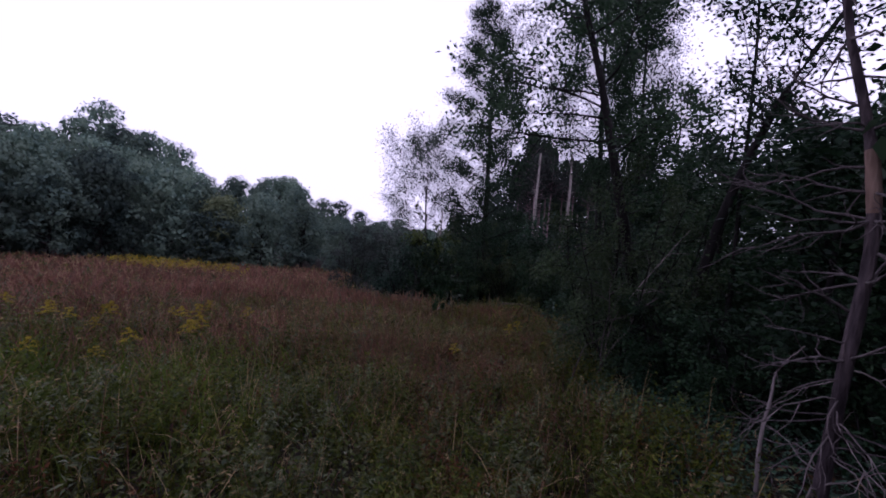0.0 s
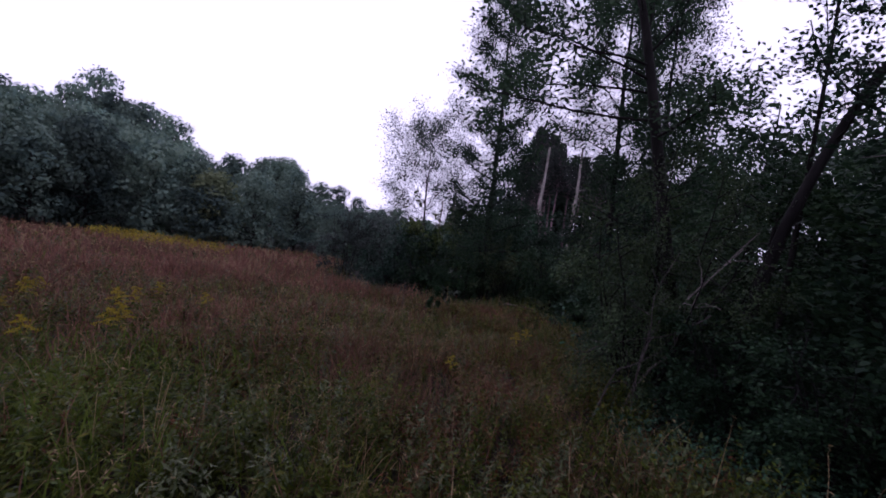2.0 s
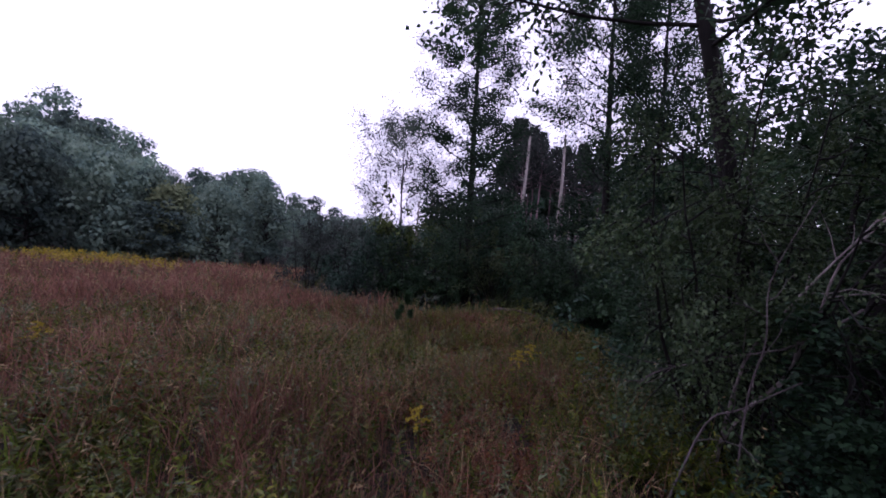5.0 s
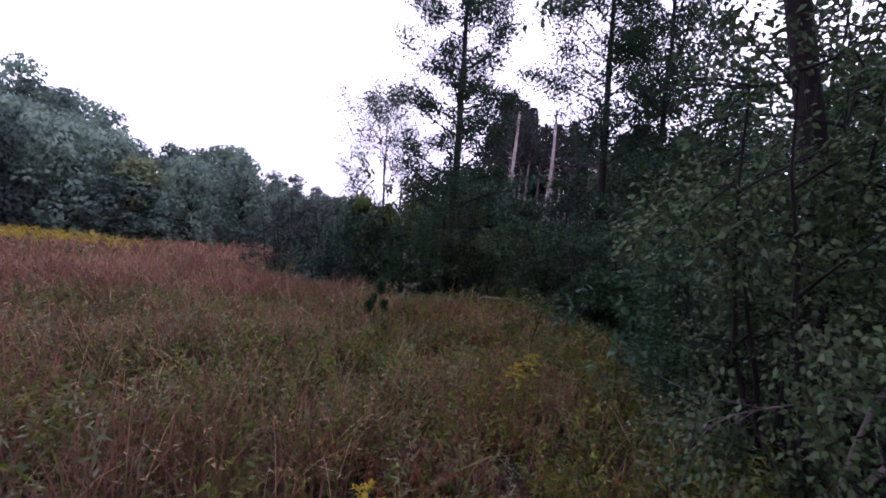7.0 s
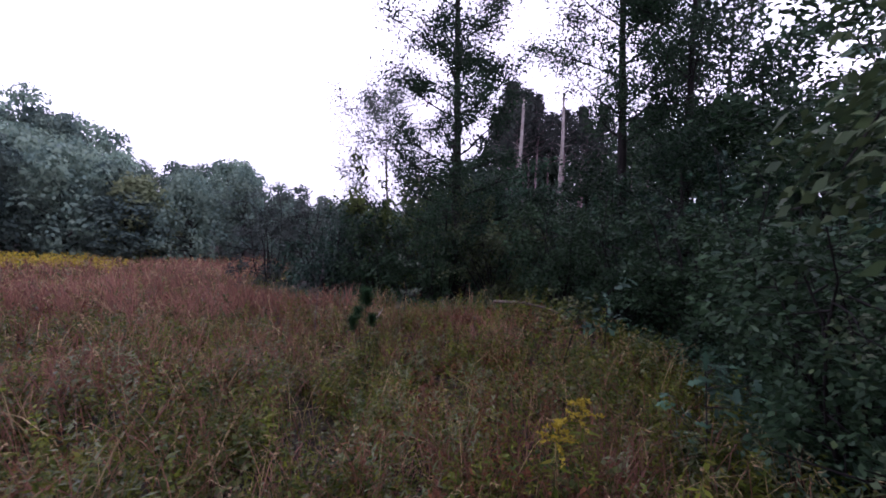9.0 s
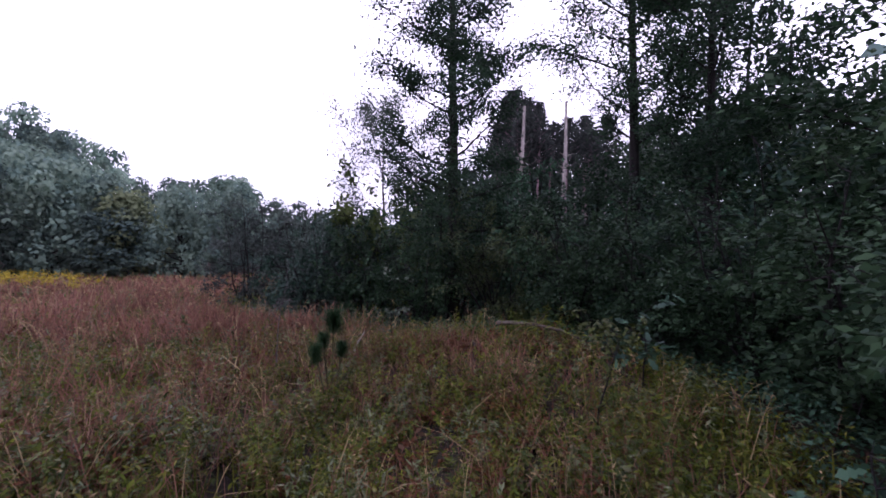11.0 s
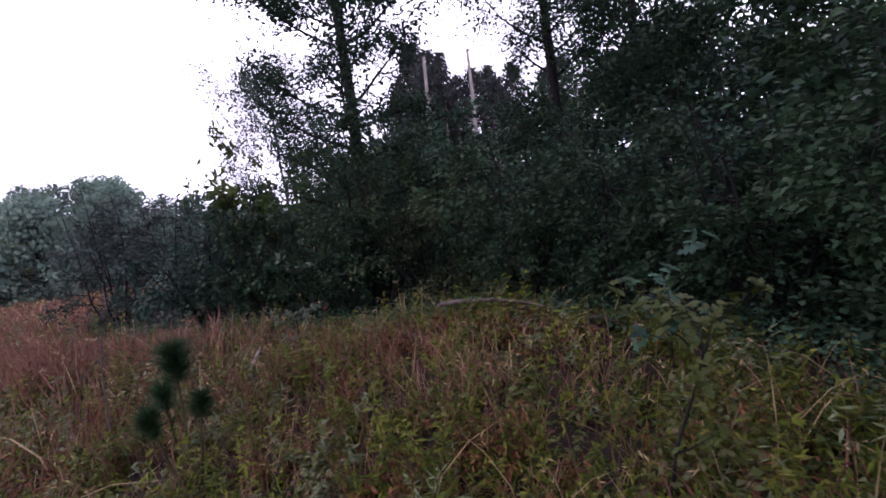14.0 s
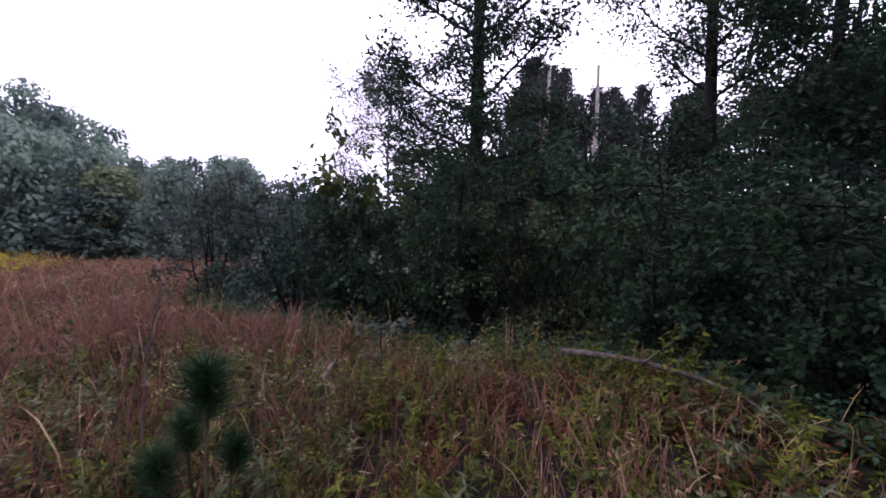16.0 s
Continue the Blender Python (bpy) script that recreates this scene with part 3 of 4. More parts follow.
# shrubs along the meadow's edge
shrubs = [grow_shrub("shrub", rng, "dense dark green shrub at the meadow's edge", 2.3, 1.35, 4600, 0.09, M_SHRUB),
          grow_shrub("shrub", rng, "dense dark green shrub at the meadow's edge", 2.0, 1.3, 3700, 0.105, M_OAK),
          grow_shrub("shrub", rng, "dense dark green shrub at the meadow's edge", 2.6, 1.4, 4600, 0.092, M_SHRUB, width=0.5),
          grow_shrub("shrub", rng, "low grey-green willow shrub at the meadow's edge", 2.4, 1.5, 4600, 0.11, M_WILLOW, width=0.35),
          grow_shrub("shrub", rng, "light yellow-green shrub at the meadow's edge", 2.9, 1.4, 4200, 0.12, M_LIGHT, width=0.5)]
shrubs.append(grow_shrub("shrub", rng, "thick small-leaved shrub at the meadow's edge", 2.1, 1.3, 8500, 0.065, M_BUSH, stems=11))
shrubs.append(grow_shrub("shrub", rng, "thick small-leaved shrub at the meadow's edge", 2.2, 1.3, 8500, 0.07, M_OAK, stems=11))
for o in shrubs:
    o["group"] = "edge shrubs"
places = [(-3.8, 19.5, 3, 1.0, 1.15), (-2.7, 20.5, 3, 1.0, 1.15), (-1.7, 18.3, 0, 1.0, 1.05), (-0.3, 17.3, 1, 1.0, 1.1), (0.2, 18.6, 4, 1.15, 1.25), (-1.0, 19.4, 2, 1.0, 1.1), (0.9, 16.0, 6, 0.85, 0.9),
          (2.3, 15.4, 5, 0.95, 1.0), (3.3, 13.9, 6, 1.0, 1.15), (3.9, 12.7, 6, 0.95, 1.0), (4.4, 11.5, 6, 1.0, 1.1), (4.3, 10.2, 6, 0.95, 0.95), (4.0, 9.2, 6, 0.9, 0.9),
          (1.6, 17.3, 2, 1.1, 1.25), (3.2, 16.6, 0, 1.1, 1.4), (4.8, 14.6, 2, 1.1, 1.25), (5.6, 13.2, 0, 1.1, 1.5), (6.0, 11.6, 1, 1.1, 1.6), (5.3, 9.6, 2, 1.0, 1.1), (3.0, 19.5, 1, 1.2, 1.5), (4.9, 18.6, 2, 1.2, 1.4),
          (6.4, 17.4, 0, 1.2, 1.5), (1.4, 20.8, 0, 1.2, 1.45), (3.4, 22.6, 2, 1.3, 1.45), (5.6, 21.5, 1, 1.3, 1.7), (7.6, 20, 0, 1.3, 1.6), (-0.6, 23, 1, 1.3, 1.4), (1.5, 25.0, 2, 1.4, 1.5), (5.0, 25, 0, 1.4, 1.6),
          (8.0, 23.5, 2, 1.4, 1.5), (-2.8, 23.5, 2, 1.2, 1.1), (-3.4, 28, 0, 1.3, 1.2), (-1, 29, 1, 1.4, 1.4), (2.6, 29, 2, 1.4, 1.5), (3.5, 4.9, 6, 0.75, 0.7), (3.3, 5.9, 6, 0.8, 0.75), (3.3, 2.1, 6, 0.5, 0.45), (4.1, 3.9, 6, 0.8, 0.9),
          (3.2, 8.3, 6, 0.8, 0.85), (-5.5, 33, 1, 1.3, 1.2), (-6.5, 38, 0, 1.4, 1.3), (10.5, 26, 0, 1.4, 1.6)]
places = [(x, y, k, a, b * (1.22 if 15.2 < y < 24 and x < 4.5 else 1.0)) for x, y, k, a, b in places] + [(0.9, 22.0, 4, 1.3, 1.5), (-1.9, 21.5, 0, 1.1, 1.35)]
plant_copies(shrubs, places, rng)
big = grow_shrub("tall_shrub", rng, "tall leafy shrub leaning into the meadow beside dead branches", 2.5, 1.25, 27000, 0.037, M_BUSH, stems=16)
big.matrix_basis = spot(2.8, 7.05, 30, 1.0, 1.4)

# the wooded hill across the field
rng = np.random.default_rng(5)
hills = [grow_lobed("hillside_tree", rng, "dark rounded hardwood on the far hillside", 15, 5.2, M_HAZED_HILL),
         grow_lobed("hillside_tree", rng, "dark rounded hardwood on the far hillside", 14, 4.6, M_HAZED_HILL),
         grow_lobed("hillside_tree", rng, "dark rounded hardwood on the far hillside", 16, 4.8, M_HAZED_HILL),
         grow_lobed("hillside_tree", rng, "lighter green rounded tree at the field's far edge", 9, 3.2, M_HAZED_HILL_LIGHT, 3000, 0.5, 0.08),
         grow_lobed("hillside_tree", rng, "dark bushy tree at the field's far edge", 8, 3.4, M_HAZED_HILL, 4200, 0.4, 0.04)]
for o in hills:
    o["group"] = "hillside trees"
RIDGE_AZ = [-75, -46, -41, -38.5, -36.5, -34, -30, -28.5, -24.5, -20, -16.5, -13, -9, -6.5, -3, 28]
RIDGE_UP = [7.2, 6.2, 5.9, 6.7, 6.7, 6.0, 5.2, 3.4, 2.6, 3.5, 1.5, 0.6, -0.6, -1.2, -1.5, -1.5]
BASE_H = [15, 14, 16, 9, 8]
places = []
for dist, step, low in ((44, 4.4, -5.4), (52, 5.0, -3.4), (64, 4.6, -1.8), (82, 4.0, -0.7), (104, 2.7, 0.0)):
    az = -66.0 + rng.uniform(0, 2)
    while az < (-5 if dist < 60 else 26):
        d = dist * rng.uniform(0.94, 1.06)
        px, py = d * math.sin(radians(az)), d * math.cos(radians(az))
        top = EYE + d * math.tan(radians(float(np.interp(az, RIDGE_AZ, RIDGE_UP)) + low * (0.55 if az < -25 else 0.35) + rng.normal(0, 0.6)))
        kind = int(rng.integers(0, 3)) if dist > 50 else int(rng.choice([4, 4, 1]))
        tall = (top - float(ground_z(px, py))) / BASE_H[kind]
        if tall > 0.15:
            places.append((px, py, kind, float(np.clip(tall * rng.uniform(0.75, 1.05), 0.5, 1.15)), tall))
        az += step * rng.uniform(0.75, 1.25)
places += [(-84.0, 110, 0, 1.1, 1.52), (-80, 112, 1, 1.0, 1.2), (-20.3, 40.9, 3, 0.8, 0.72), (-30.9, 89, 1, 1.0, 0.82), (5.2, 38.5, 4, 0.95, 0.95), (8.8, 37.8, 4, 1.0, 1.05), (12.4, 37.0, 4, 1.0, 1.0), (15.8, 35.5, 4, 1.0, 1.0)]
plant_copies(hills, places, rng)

# woods that close the place behind and beside the camera
g = Geo()
rr, aa = rng.uniform(26, 60, 9000), rng.uniform(radians(38), radians(300), 9000)
p = np.stack([rr * np.sin(aa), rr * np.cos(aa), np.zeros(9000)], 1)
p[:, 2] = ground_z(p[:, 0], p[:, 1]) + rng.uniform(0, 12, 9000) * rng.uniform(0.5, 1, 9000)
leaves(g, p, rng, 2.2, 1.6, flat=0.4)
tagged(new("far_woods", g.mesh("far_woods", M_HAZED_HILL)), "distant dark woods round the meadow", "woods", kind="stuff")

# ---- the meadow ----
rng = np.random.default_rng(21)


def scatter(n, near, power=1.7, mask=None):
    """Roots in the field, thick beside the walked line and thinner with distance."""
    out, have = [], 0
    while have < n:
        x, y = rng.uniform(-34, 3.4, 400000), rng.uniform(-0.5, 46, 400000)
        d = from_path(x, y)
        keep = rng.uniform(0, 1, len(x)) < 1 / (1 + (d / near) ** power)
        keep &= (x < wood_edge(y) + rng.normal(0, 0.25, len(x))) & (y > 0.72 * np.abs(x) - 1.2) & (d < 44)
        tuft = smooth01((waves(x, y, 0.36, 7) - 0.4) * 5)
        keep &= rng.uniform(0, 1, len(x)) < np.where(d < 9, (0.18 + 0.82 * tuft) * (0.45 + 0.55 * smooth01((waves(x, y, 0.95, 17) - 0.3) * 4)), 0.4)
        if mask is not None:
            keep &= rng.uniform(0, 1, len(x)) < mask(x, y)
        p = np.stack([x[keep], y[keep], d[keep]], 1)
        out.append(p)
        have += len(p)
    p = np.concatenate(out)[:n]
    return np.stack([p[:, 0], p[:, 1], ground_z(p[:, 0], p[:, 1]) - 0.02], 1), p[:, 2]


def russet(x, y):
    inner = wood_edge(y) - x
    m = smooth01((y - 1.8 - 2.4 * smooth01((-x - 0.5) / 2.5) + 2.5 * (waves(x, y, 3.0, 3) - 0.5)) / 4.2)
    m = m * smooth01(inner / 1.2) * (0.55 + 0.45 * smooth01((waves(x, y, 2.2, 8) - 0.3) * 4))
    m = m * (0.6 + 0.4 * smooth01((y - 8) / 6))
    m = m * (1 - 0.28 * smooth01((y - 8) / 3) * smooth01((15.5 - y) / 2.5) * smooth01((x + 9) / 4))
    return np.clip(m, 0.06, 1)


def verdant(x, y):
    return np.clip(1.05 - russet(x, y), 0.08, 1)


def stand(x, y):
    """How tall the growth stands, in metres."""
    low = 0.78 + 0.22 * smooth01((from_path(x, y) - 0.5) / 1.2)
    low = low * (1 - 0.34 * smooth01((y - 8) / 3) * smooth01((15 - y) / 2.5) * smooth01((x + 9) / 4))
    low = low * (1 - 0.55 * np.exp(-((x - 2.1) ** 2) / 0.9 - (y - 12.0) ** 2 / 1.4))
    return (0.34 + 0.28 * waves(x, y, 1.6, 14) + 0.06 * smooth01((y - 8) / 8)) * low


def field_of_grass(name, n, near, mask, tall, wide, material, label, bend):
    root, d = scatter(n, near, mask=mask)
    h = stand(root[:, 0], root[:, 1]) * tall * rng.uniform(0.55, 1.2, n)
    g = Geo()
    blades(g, root, rng, h, wide * (1 + d / 3.2) * rng.uniform(0.7, 1.3, n), bend)
    tagged(new(name, g.mesh(name, material)), label, "grass", kind="stuff")


field_of_grass("russet_grass", 54000, 4.0, russet, 1.1, 0.0038, M_RED, "russet bluestem grass covering the open meadow", 0.3)
field_of_grass("green_grass", 27000, 3.2, verdant, 0.85, 0.005, M_GREEN, "rank green grass mixed through the meadow", 0.6)

field_of_grass("lush_grass", 4500, 5.0, lambda x, y: np.exp(-((x + 3.8) ** 2) / 3.4 - (y - 4.7) ** 2 / 1.6), 1.0, 0.006, M_LUSH, "patch of bright green grass below the goldenrod", 0.5)

# pale seed stalks with drooping heads, and broad dry blades
n = 3400
root, d = scatter(n, 3.5)
g = Geo()
h = stand(root[:, 0], root[:, 1]) * rng.uniform(0.9, 1.55, n)
tips = blades(g, root, rng, h, 0.0035 * (1 + d / 3.5), 0.35)
for k in range(3):
    leaves(g, tips - [0, 0, 0.012 * k] + rng.normal(0, 0.006, tips.shape), rng, 0.03 * (1 + d / 6), 0.006 * (1 + d / 4), droop=0.1)
root, d = scatter(320, 3.0)
blades(g, root, rng, rng.uniform(0.3, 0.6, 320), 0.007 * (1 + d / 5), 0.8)
tagged(new("seed_stalks", g.mesh("seed_stalks", M_STRAW)), "pale dry seed stalks above the grass", "grass", kind="stuff")


def forbs(name, n, near, mask, tall, count, size, slim, flat, material, label):
    """Stems ringed with leaves."""
    root, d = scatter(n, near, mask=mask)
    h = stand(root[:, 0], root[:, 1]) * tall * rng.uniform(0.5, 1.1, n)
    g = Geo()
    tilt = rng.normal(0, 0.1, (n, 2))
    big = rng.uniform(0.7, 1.4, n)
    for k in range(count):
        f = 0.2 + 0.8 * (k + rng.uniform(0, 1, n)) / count
        p = root + np.stack([tilt[:, 0] * f, tilt[:, 1] * f, h * f], 1)
        ln = size * big * (1.2 - 0.55 * f) * (1 + d / 12)
        leaves(g, p, rng, ln, ln * slim, flat=flat, droop=0.12)
    tagged(new(name, g.mesh(name, material)), label, "plants", kind="stuff")


forbs("meadow_forbs", 6400, 3.0, lambda x, y: np.clip(1.12 - russet(x, y), 0.1, 1) * (0.2 + 0.8 * smooth01((waves(x, y, 0.8, 52) - 0.4) * 5)), 1.15, 26, 0.06, 0.24, 1.2, M_FORB, "leafy green forbs standing in the meadow")
forbs("grey_forbs", 1500, 2.6, lambda x, y: np.clip(1.1 - russet(x, y), 0.15, 1) * smooth01((waves(x, y, 0.7, 61) - 0.5) * 6), 1.15, 24, 0.07, 0.2, 1.4, M_PALE_FORB, "grey-green narrow-leaved forbs in patches of the meadow")
forbs("withered_forbs", 4200, 2.6, lambda x, y: np.clip(0.4 + 0.6 * russet(x, y), 0, 1) * smooth01((waves(x, y, 0.9, 73) - 0.45) * 6), 0.85, 18, 0.05, 0.34, 1.1, M_RUSTY, "withered red-brown forbs among the grass")
forbs("low_herbs", 3800, 2.6, lambda x, y: smooth01((y - 6.5) / 2.5) * smooth01((15 - y) / 2) * smooth01((x + 8) / 4), 0.85, 14, 0.045, 0.3, 1.3, M_HERB, "low yellow-green herbs carpeting the meadow")
forbs("bramble_patch", 3600, 2.8, lambda x, y: np.clip(1.0 - 0.9 * russet(x, y), 0.12, 1) * smooth01((waves(x, y, 1.0, 41) - 0.4) * 5), 0.95, 13, 0.055, 0.58, 1.3, M_BRAMBLE, "low brambles and broad leaves among the grass")

# dead leaves and short stubble on the ground, under the grass and under the trees
n = 16000
root, d = scatter(n, 4.0)
g = Geo()
leaves(g, root + np.stack([np.zeros(n), np.zeros(n), rng.uniform(0.02, 0.09, n)], 1), rng, 0.07 * (1 + d / 8), 0.035 * (1 + d / 8), flat=1.6, droop=0.0)
fx, fy = rng.uniform(1.8, 16, 9000), rng.uniform(-8, 24, 9000)
keep = fx > wood_edge(fy) - 0.4
root = np.stack([fx[keep], fy[keep], ground_z(fx[keep], fy[keep]) + rng.uniform(0.01, 0.05, keep.sum())], 1)
leaves(g, root, rng, 0.11, 0.065, flat=2.0, droop=0.0)
tagged(new("leaf_litter", g.mesh("leaf_litter", M_LITTER)), "dead brown leaves littering the ground", "leaves", kind="stuff")

# the rest of the meadow, behind and beside the walked line
n = 14000
mx, my = rng.uniform(-34, 2.2, n), rng.uniform(-14, 26, n)
keep = (my < 0.72 * np.abs(mx) - 0.9) | (my < -0.3)
root = np.stack([mx[keep], my[keep], ground_z(mx[keep], my[keep]) - 0.02], 1)
g = Geo()
blades(g, root, rng, rng.uniform(0.3, 0.65, len(root)), np.full(len(root), 0.03), 0.5)
tagged(new("outer_meadow_grass", g.mesh("outer_meadow_grass", M_RED)), "russet grass on the rest of the meadow", "grass", kind="stuff")

# low growth in the shade below the shrubs
n = 3600
uy = rng.uniform(0.5, 19, n)
ux = wood_edge(uy) + rng.uniform(-0.3, 2.2, n)
root = np.stack([ux, uy, ground_z(ux, uy)], 1)
h = rng.uniform(0.1, 0.4, n) * (1 - 0.6 * np.exp(-((ux - 2.5) ** 2) / 1.2 - (uy - 12.4) ** 2 / 2.0))
g = Geo()
for k in range(10):
    f = 0.3 + 0.07 * k
    leaves(g, root + np.stack([rng.normal(0, 0.05, n), rng.normal(0, 0.05, n), h * f], 1), rng, 0.05, 0.028, flat=1.3, droop=0.1)
tagged(new("undergrowth", g.mesh("undergrowth", M_SHRUB)), "low leafy undergrowth in the shade of shrubs", "plants", kind="stuff")

# goldenrod far across the field
n = 260
u = rng.uniform(0, 1, n) ** 0.8
px, py = -10.3 - 11.3 * u + rng.normal(0, 1.0, n), 21.9 + 9.1 * u + rng.normal(0, 1.5, n)
root = np.stack([px, py, ground_z(px, py)], 1)
g = Geo()
h = rng.uniform(0.65, 1.0, n)
for k in range(8):
    leaves(g, root + np.stack([rng.normal(0, 0.05, n), rng.normal(0, 0.05, n), h - k * 0.03], 1), rng, 0.12, 0.045, droop=0.0)
tagged(new("goldenrod_band", g.mesh("goldenrod_band", M_GOLD)), "band of yellow goldenrod across the far meadow", "flowers", kind="stuff")


def goldenrod(rng, H):
    t = thing("goldenrod", 0, 0, "leafy goldenrod with arching yellow plume", "flower", "goldenrods", z=0)
    g = Geo()
    line = limb_line(rng, (0, 0, -0.03), (rng.normal(0, 0.1), rng.normal(0, 0.1), 1), H, 6, 0.05, 0.05)
    tube(g, line, np.linspace(0.004, 0.002, 6), 5)
    part("stem", g, M_STEM, t)
    g = Geo()
    f = rng.uniform(0.2, 0.88, 42)
    p = np.stack([np.interp(f, np.linspace(0, 1, 6), line[:, c]) for c in range(3)], 1)
    leaves(g, p, rng, 0.1, 0.02, flat=1.0, droop=0.2)
    part("foliage", g, M_FORB, t)
    g = Geo()
    for k in range(9):
        a = k * 2.4
        s0 = line[-1] - [0, 0, 0.018 * k]
        lp = limb_line(rng, s0, (math.cos(a), math.sin(a), 0.5), 0.05 + 0.012 * k, 4, -0.25, 0.1)
        u = rng.uniform(0, 1, 34)
        p = np.stack([np.interp(u, [0, 0.333, 0.667, 1], lp[:, c]) for c in range(3)], 1)
        leaves(g, p + rng.normal(0, 0.004, p.shape), rng, 0.022, 0.012, droop=-0.3)
    part("plume", g, M_GOLD, t)["kind"] = "stuff"
    return t


rods = [goldenrod(rng, 0.75), goldenrod(rng, 0.85), goldenrod(rng, 0.65)]
places = []
for k in range(26):
    px, py = rng.normal(-4.9, 1.5), rng.normal(6.2, 0.9)
    if from_path(px, py) > 0.75:
        places.append((px, py, int(rng.integers(0, 3)), 1.0, rng.uniform(0.85, 1.15)))
places += [(1.25, 8.0, 0, 0.9, 0.85), (1.45, 8.1, 1, 0.9, 0.8), (0.3, 6.2, 2, 0.9, 0.85)]
plant_copies(rods, places, rng)


def leafy_stalk(rng, H):
    t = thing("leafy_stalk", 0, 0, "upright green stalk with narrow leaves in the meadow", "plant", "leafy stalks", z=0)
    g = Geo()
    line = limb_line(rng, (0, 0, -0.03), (rng.normal(0, 0.12), rng.normal(0, 0.12), 1), H, 6, 0.05, 0.06)
    tube(g, line, np.linspace(0.004, 0.0015, 6), 5)
    part("stem", g, M_STEM, t)
    g = Geo()
    f = np.linspace(0.25, 1.0, 46)
    p = np.stack([np.interp(f, np.linspace(0, 1, 6), line[:, c]) for c in range(3)], 1)
    leaves(g, p, rng, 0.085 * (1.15 - 0.5 * f), 0.017, flat=1.5, droop=-0.1)
    part("foliage", g, M_HERB, t)
    return t


stalks = [leafy_stalk(rng, 0.55), leafy_stalk(rng, 0.65), leafy_stalk(rng, 0.48)]
places = [(0.12, 11.15, 1, 1, 1.0), (0.3, 11.0, 0, 1, 0.9), (-0.15, 11.0, 2, 1, 1.0)]
while len(places) < 64:
    py = rng.uniform(5.5, 14)
    px = rng.uniform(-2.5, float(wood_edge(py)) - 0.2)
    if from_path(px, py) > 0.6:
        places.append((px, py, int(rng.integers(0, 3)), 1.0, rng.uniform(0.7, 1.15)))
plant_copies(stalks, places, rng)


# ---- dead wood and saplings ----
def dead_branch(name, pts, r0, material, label, category="branch", twigs=4, seed=1):
    r = np.random.default_rng(seed)
    p = np.array(pts, float)
    base = p[0].copy()
    t = thing(name, base[0], base[1], label, category, z=base[2])
    line = curve_through(p - base, 16) + r.normal(0, r0 * 0.12, (16, 3))
    g = Geo()
    tube(g, line, np.linspace(r0, r0 * 0.25, 16), 7)
    part("stem", g, material, t, smooth=True)
    for _ in range(twigs):
        g = Geo()
        k = int(r.integers(4, 14))
        d = unit(line[k] - line[k - 1]) + r.normal(0, 0.6, 3)
        lp = limb_line(r, line[k], unit(d), r.uniform(0.2, 0.55), 5, 0.0, 0.25)
        tube(g, lp, np.linspace(r0 * 0.4, 0.0015, 5), 4)
        part("twig", g, material, t)
    return t


def gz(x, y):
    return float(ground_z(x, y))


rng = np.random.default_rng(33)
t = thing("dead_tree", 2.74, 3.08, "bare dead tree with brittle grey branches at the wood's edge", "dead tree")
g = Geo()
line = curve_through([(0.0, 0.0, -0.15), (0.05, -0.05, 1.2), (0.09, -0.08, 1.95), (0.06, -0.05, 2.5), (0.0, 0.0, 2.9), (-0.13, 0.11, 3.7), (-0.2, 0.2, 5.2), (-0.1, 0.3, 6.4)], 22)
tube(g, line, np.linspace(0.05, 0.016, 22) * (1 + 0.08 * np.sin(np.arange(22) * 2.1)), 10)
part("trunk", g, M_DEAD_TRUNK, t, smooth=True)
g = Geo()
at = np.linspace(2.2, 2.62, 7)
tube(g, np.stack([np.interp(at, line[:, 2], line[:, c]) for c in range(3)], 1), np.interp(at, line[:, 2], np.linspace(0.05, 0.016, 22)) * 1.08 + 0.004 * np.sin(np.linspace(0, np.pi, 7)), 10)
part("bare_patch", g, M_TAN, t, "tan patch where the bark has fallen off", smooth=True)
for k in range(22):
    g = Geo()
    at, a, L = rng.uniform(0.25, 1.5), rng.uniform(1.6, 5.4), rng.uniform(0.35, 0.85)
    lp = limb_line(rng, [float(np.interp(at, line[:, 2], line[:, c])) for c in range(3)], (math.cos(a), math.sin(a), rng.uniform(-0.4, 0.7)), L, 8, -0.09, 0.24)
    tube(g, lp, np.linspace(0.007, 0.0015, 8), 5)
    for _ in range(3):
        s0 = int(rng.integers(2, 7))
        tube(g, limb_line(rng, lp[s0], unit(lp[s0] - lp[s0 - 1] + rng.normal(0, 0.05, 3)), L * rng.uniform(0.25, 0.5), 5, -0.05, 0.3), np.linspace(0.004, 0.001, 5), 4)
    part("twig", g, M_TWIG if k % 2 else M_DEAD, t)
for k in range(34):
    g = Geo()
    f = int(rng.integers(2, 21))
    a = rng.uniform(2.2, 5.2) if k % 3 else rng.uniform(0, 6.28)
    L = rng.uniform(0.5, 1.1)
    lp = limb_line(rng, line[f], (math.cos(a), math.sin(a), rng.uniform(-0.5, 0.5)), L, 7, rng.uniform(-0.06, 0.1), 0.22)
    tube(g, lp, np.linspace(0.011, 0.002, 7), 5)
    for _ in range(5):
        s0 = int(rng.integers(1, 6))
        tw = limb_line(rng, lp[s0], unit(lp[s0] - lp[s0 - 1] + rng.normal(0, 0.05, 3)), L * rng.uniform(0.25, 0.5), 5, 0.0, 0.3)
        tube(g, tw, np.linspace(0.006, 0.0015, 5), 4)
    part("branch", g, M_DEAD, t)

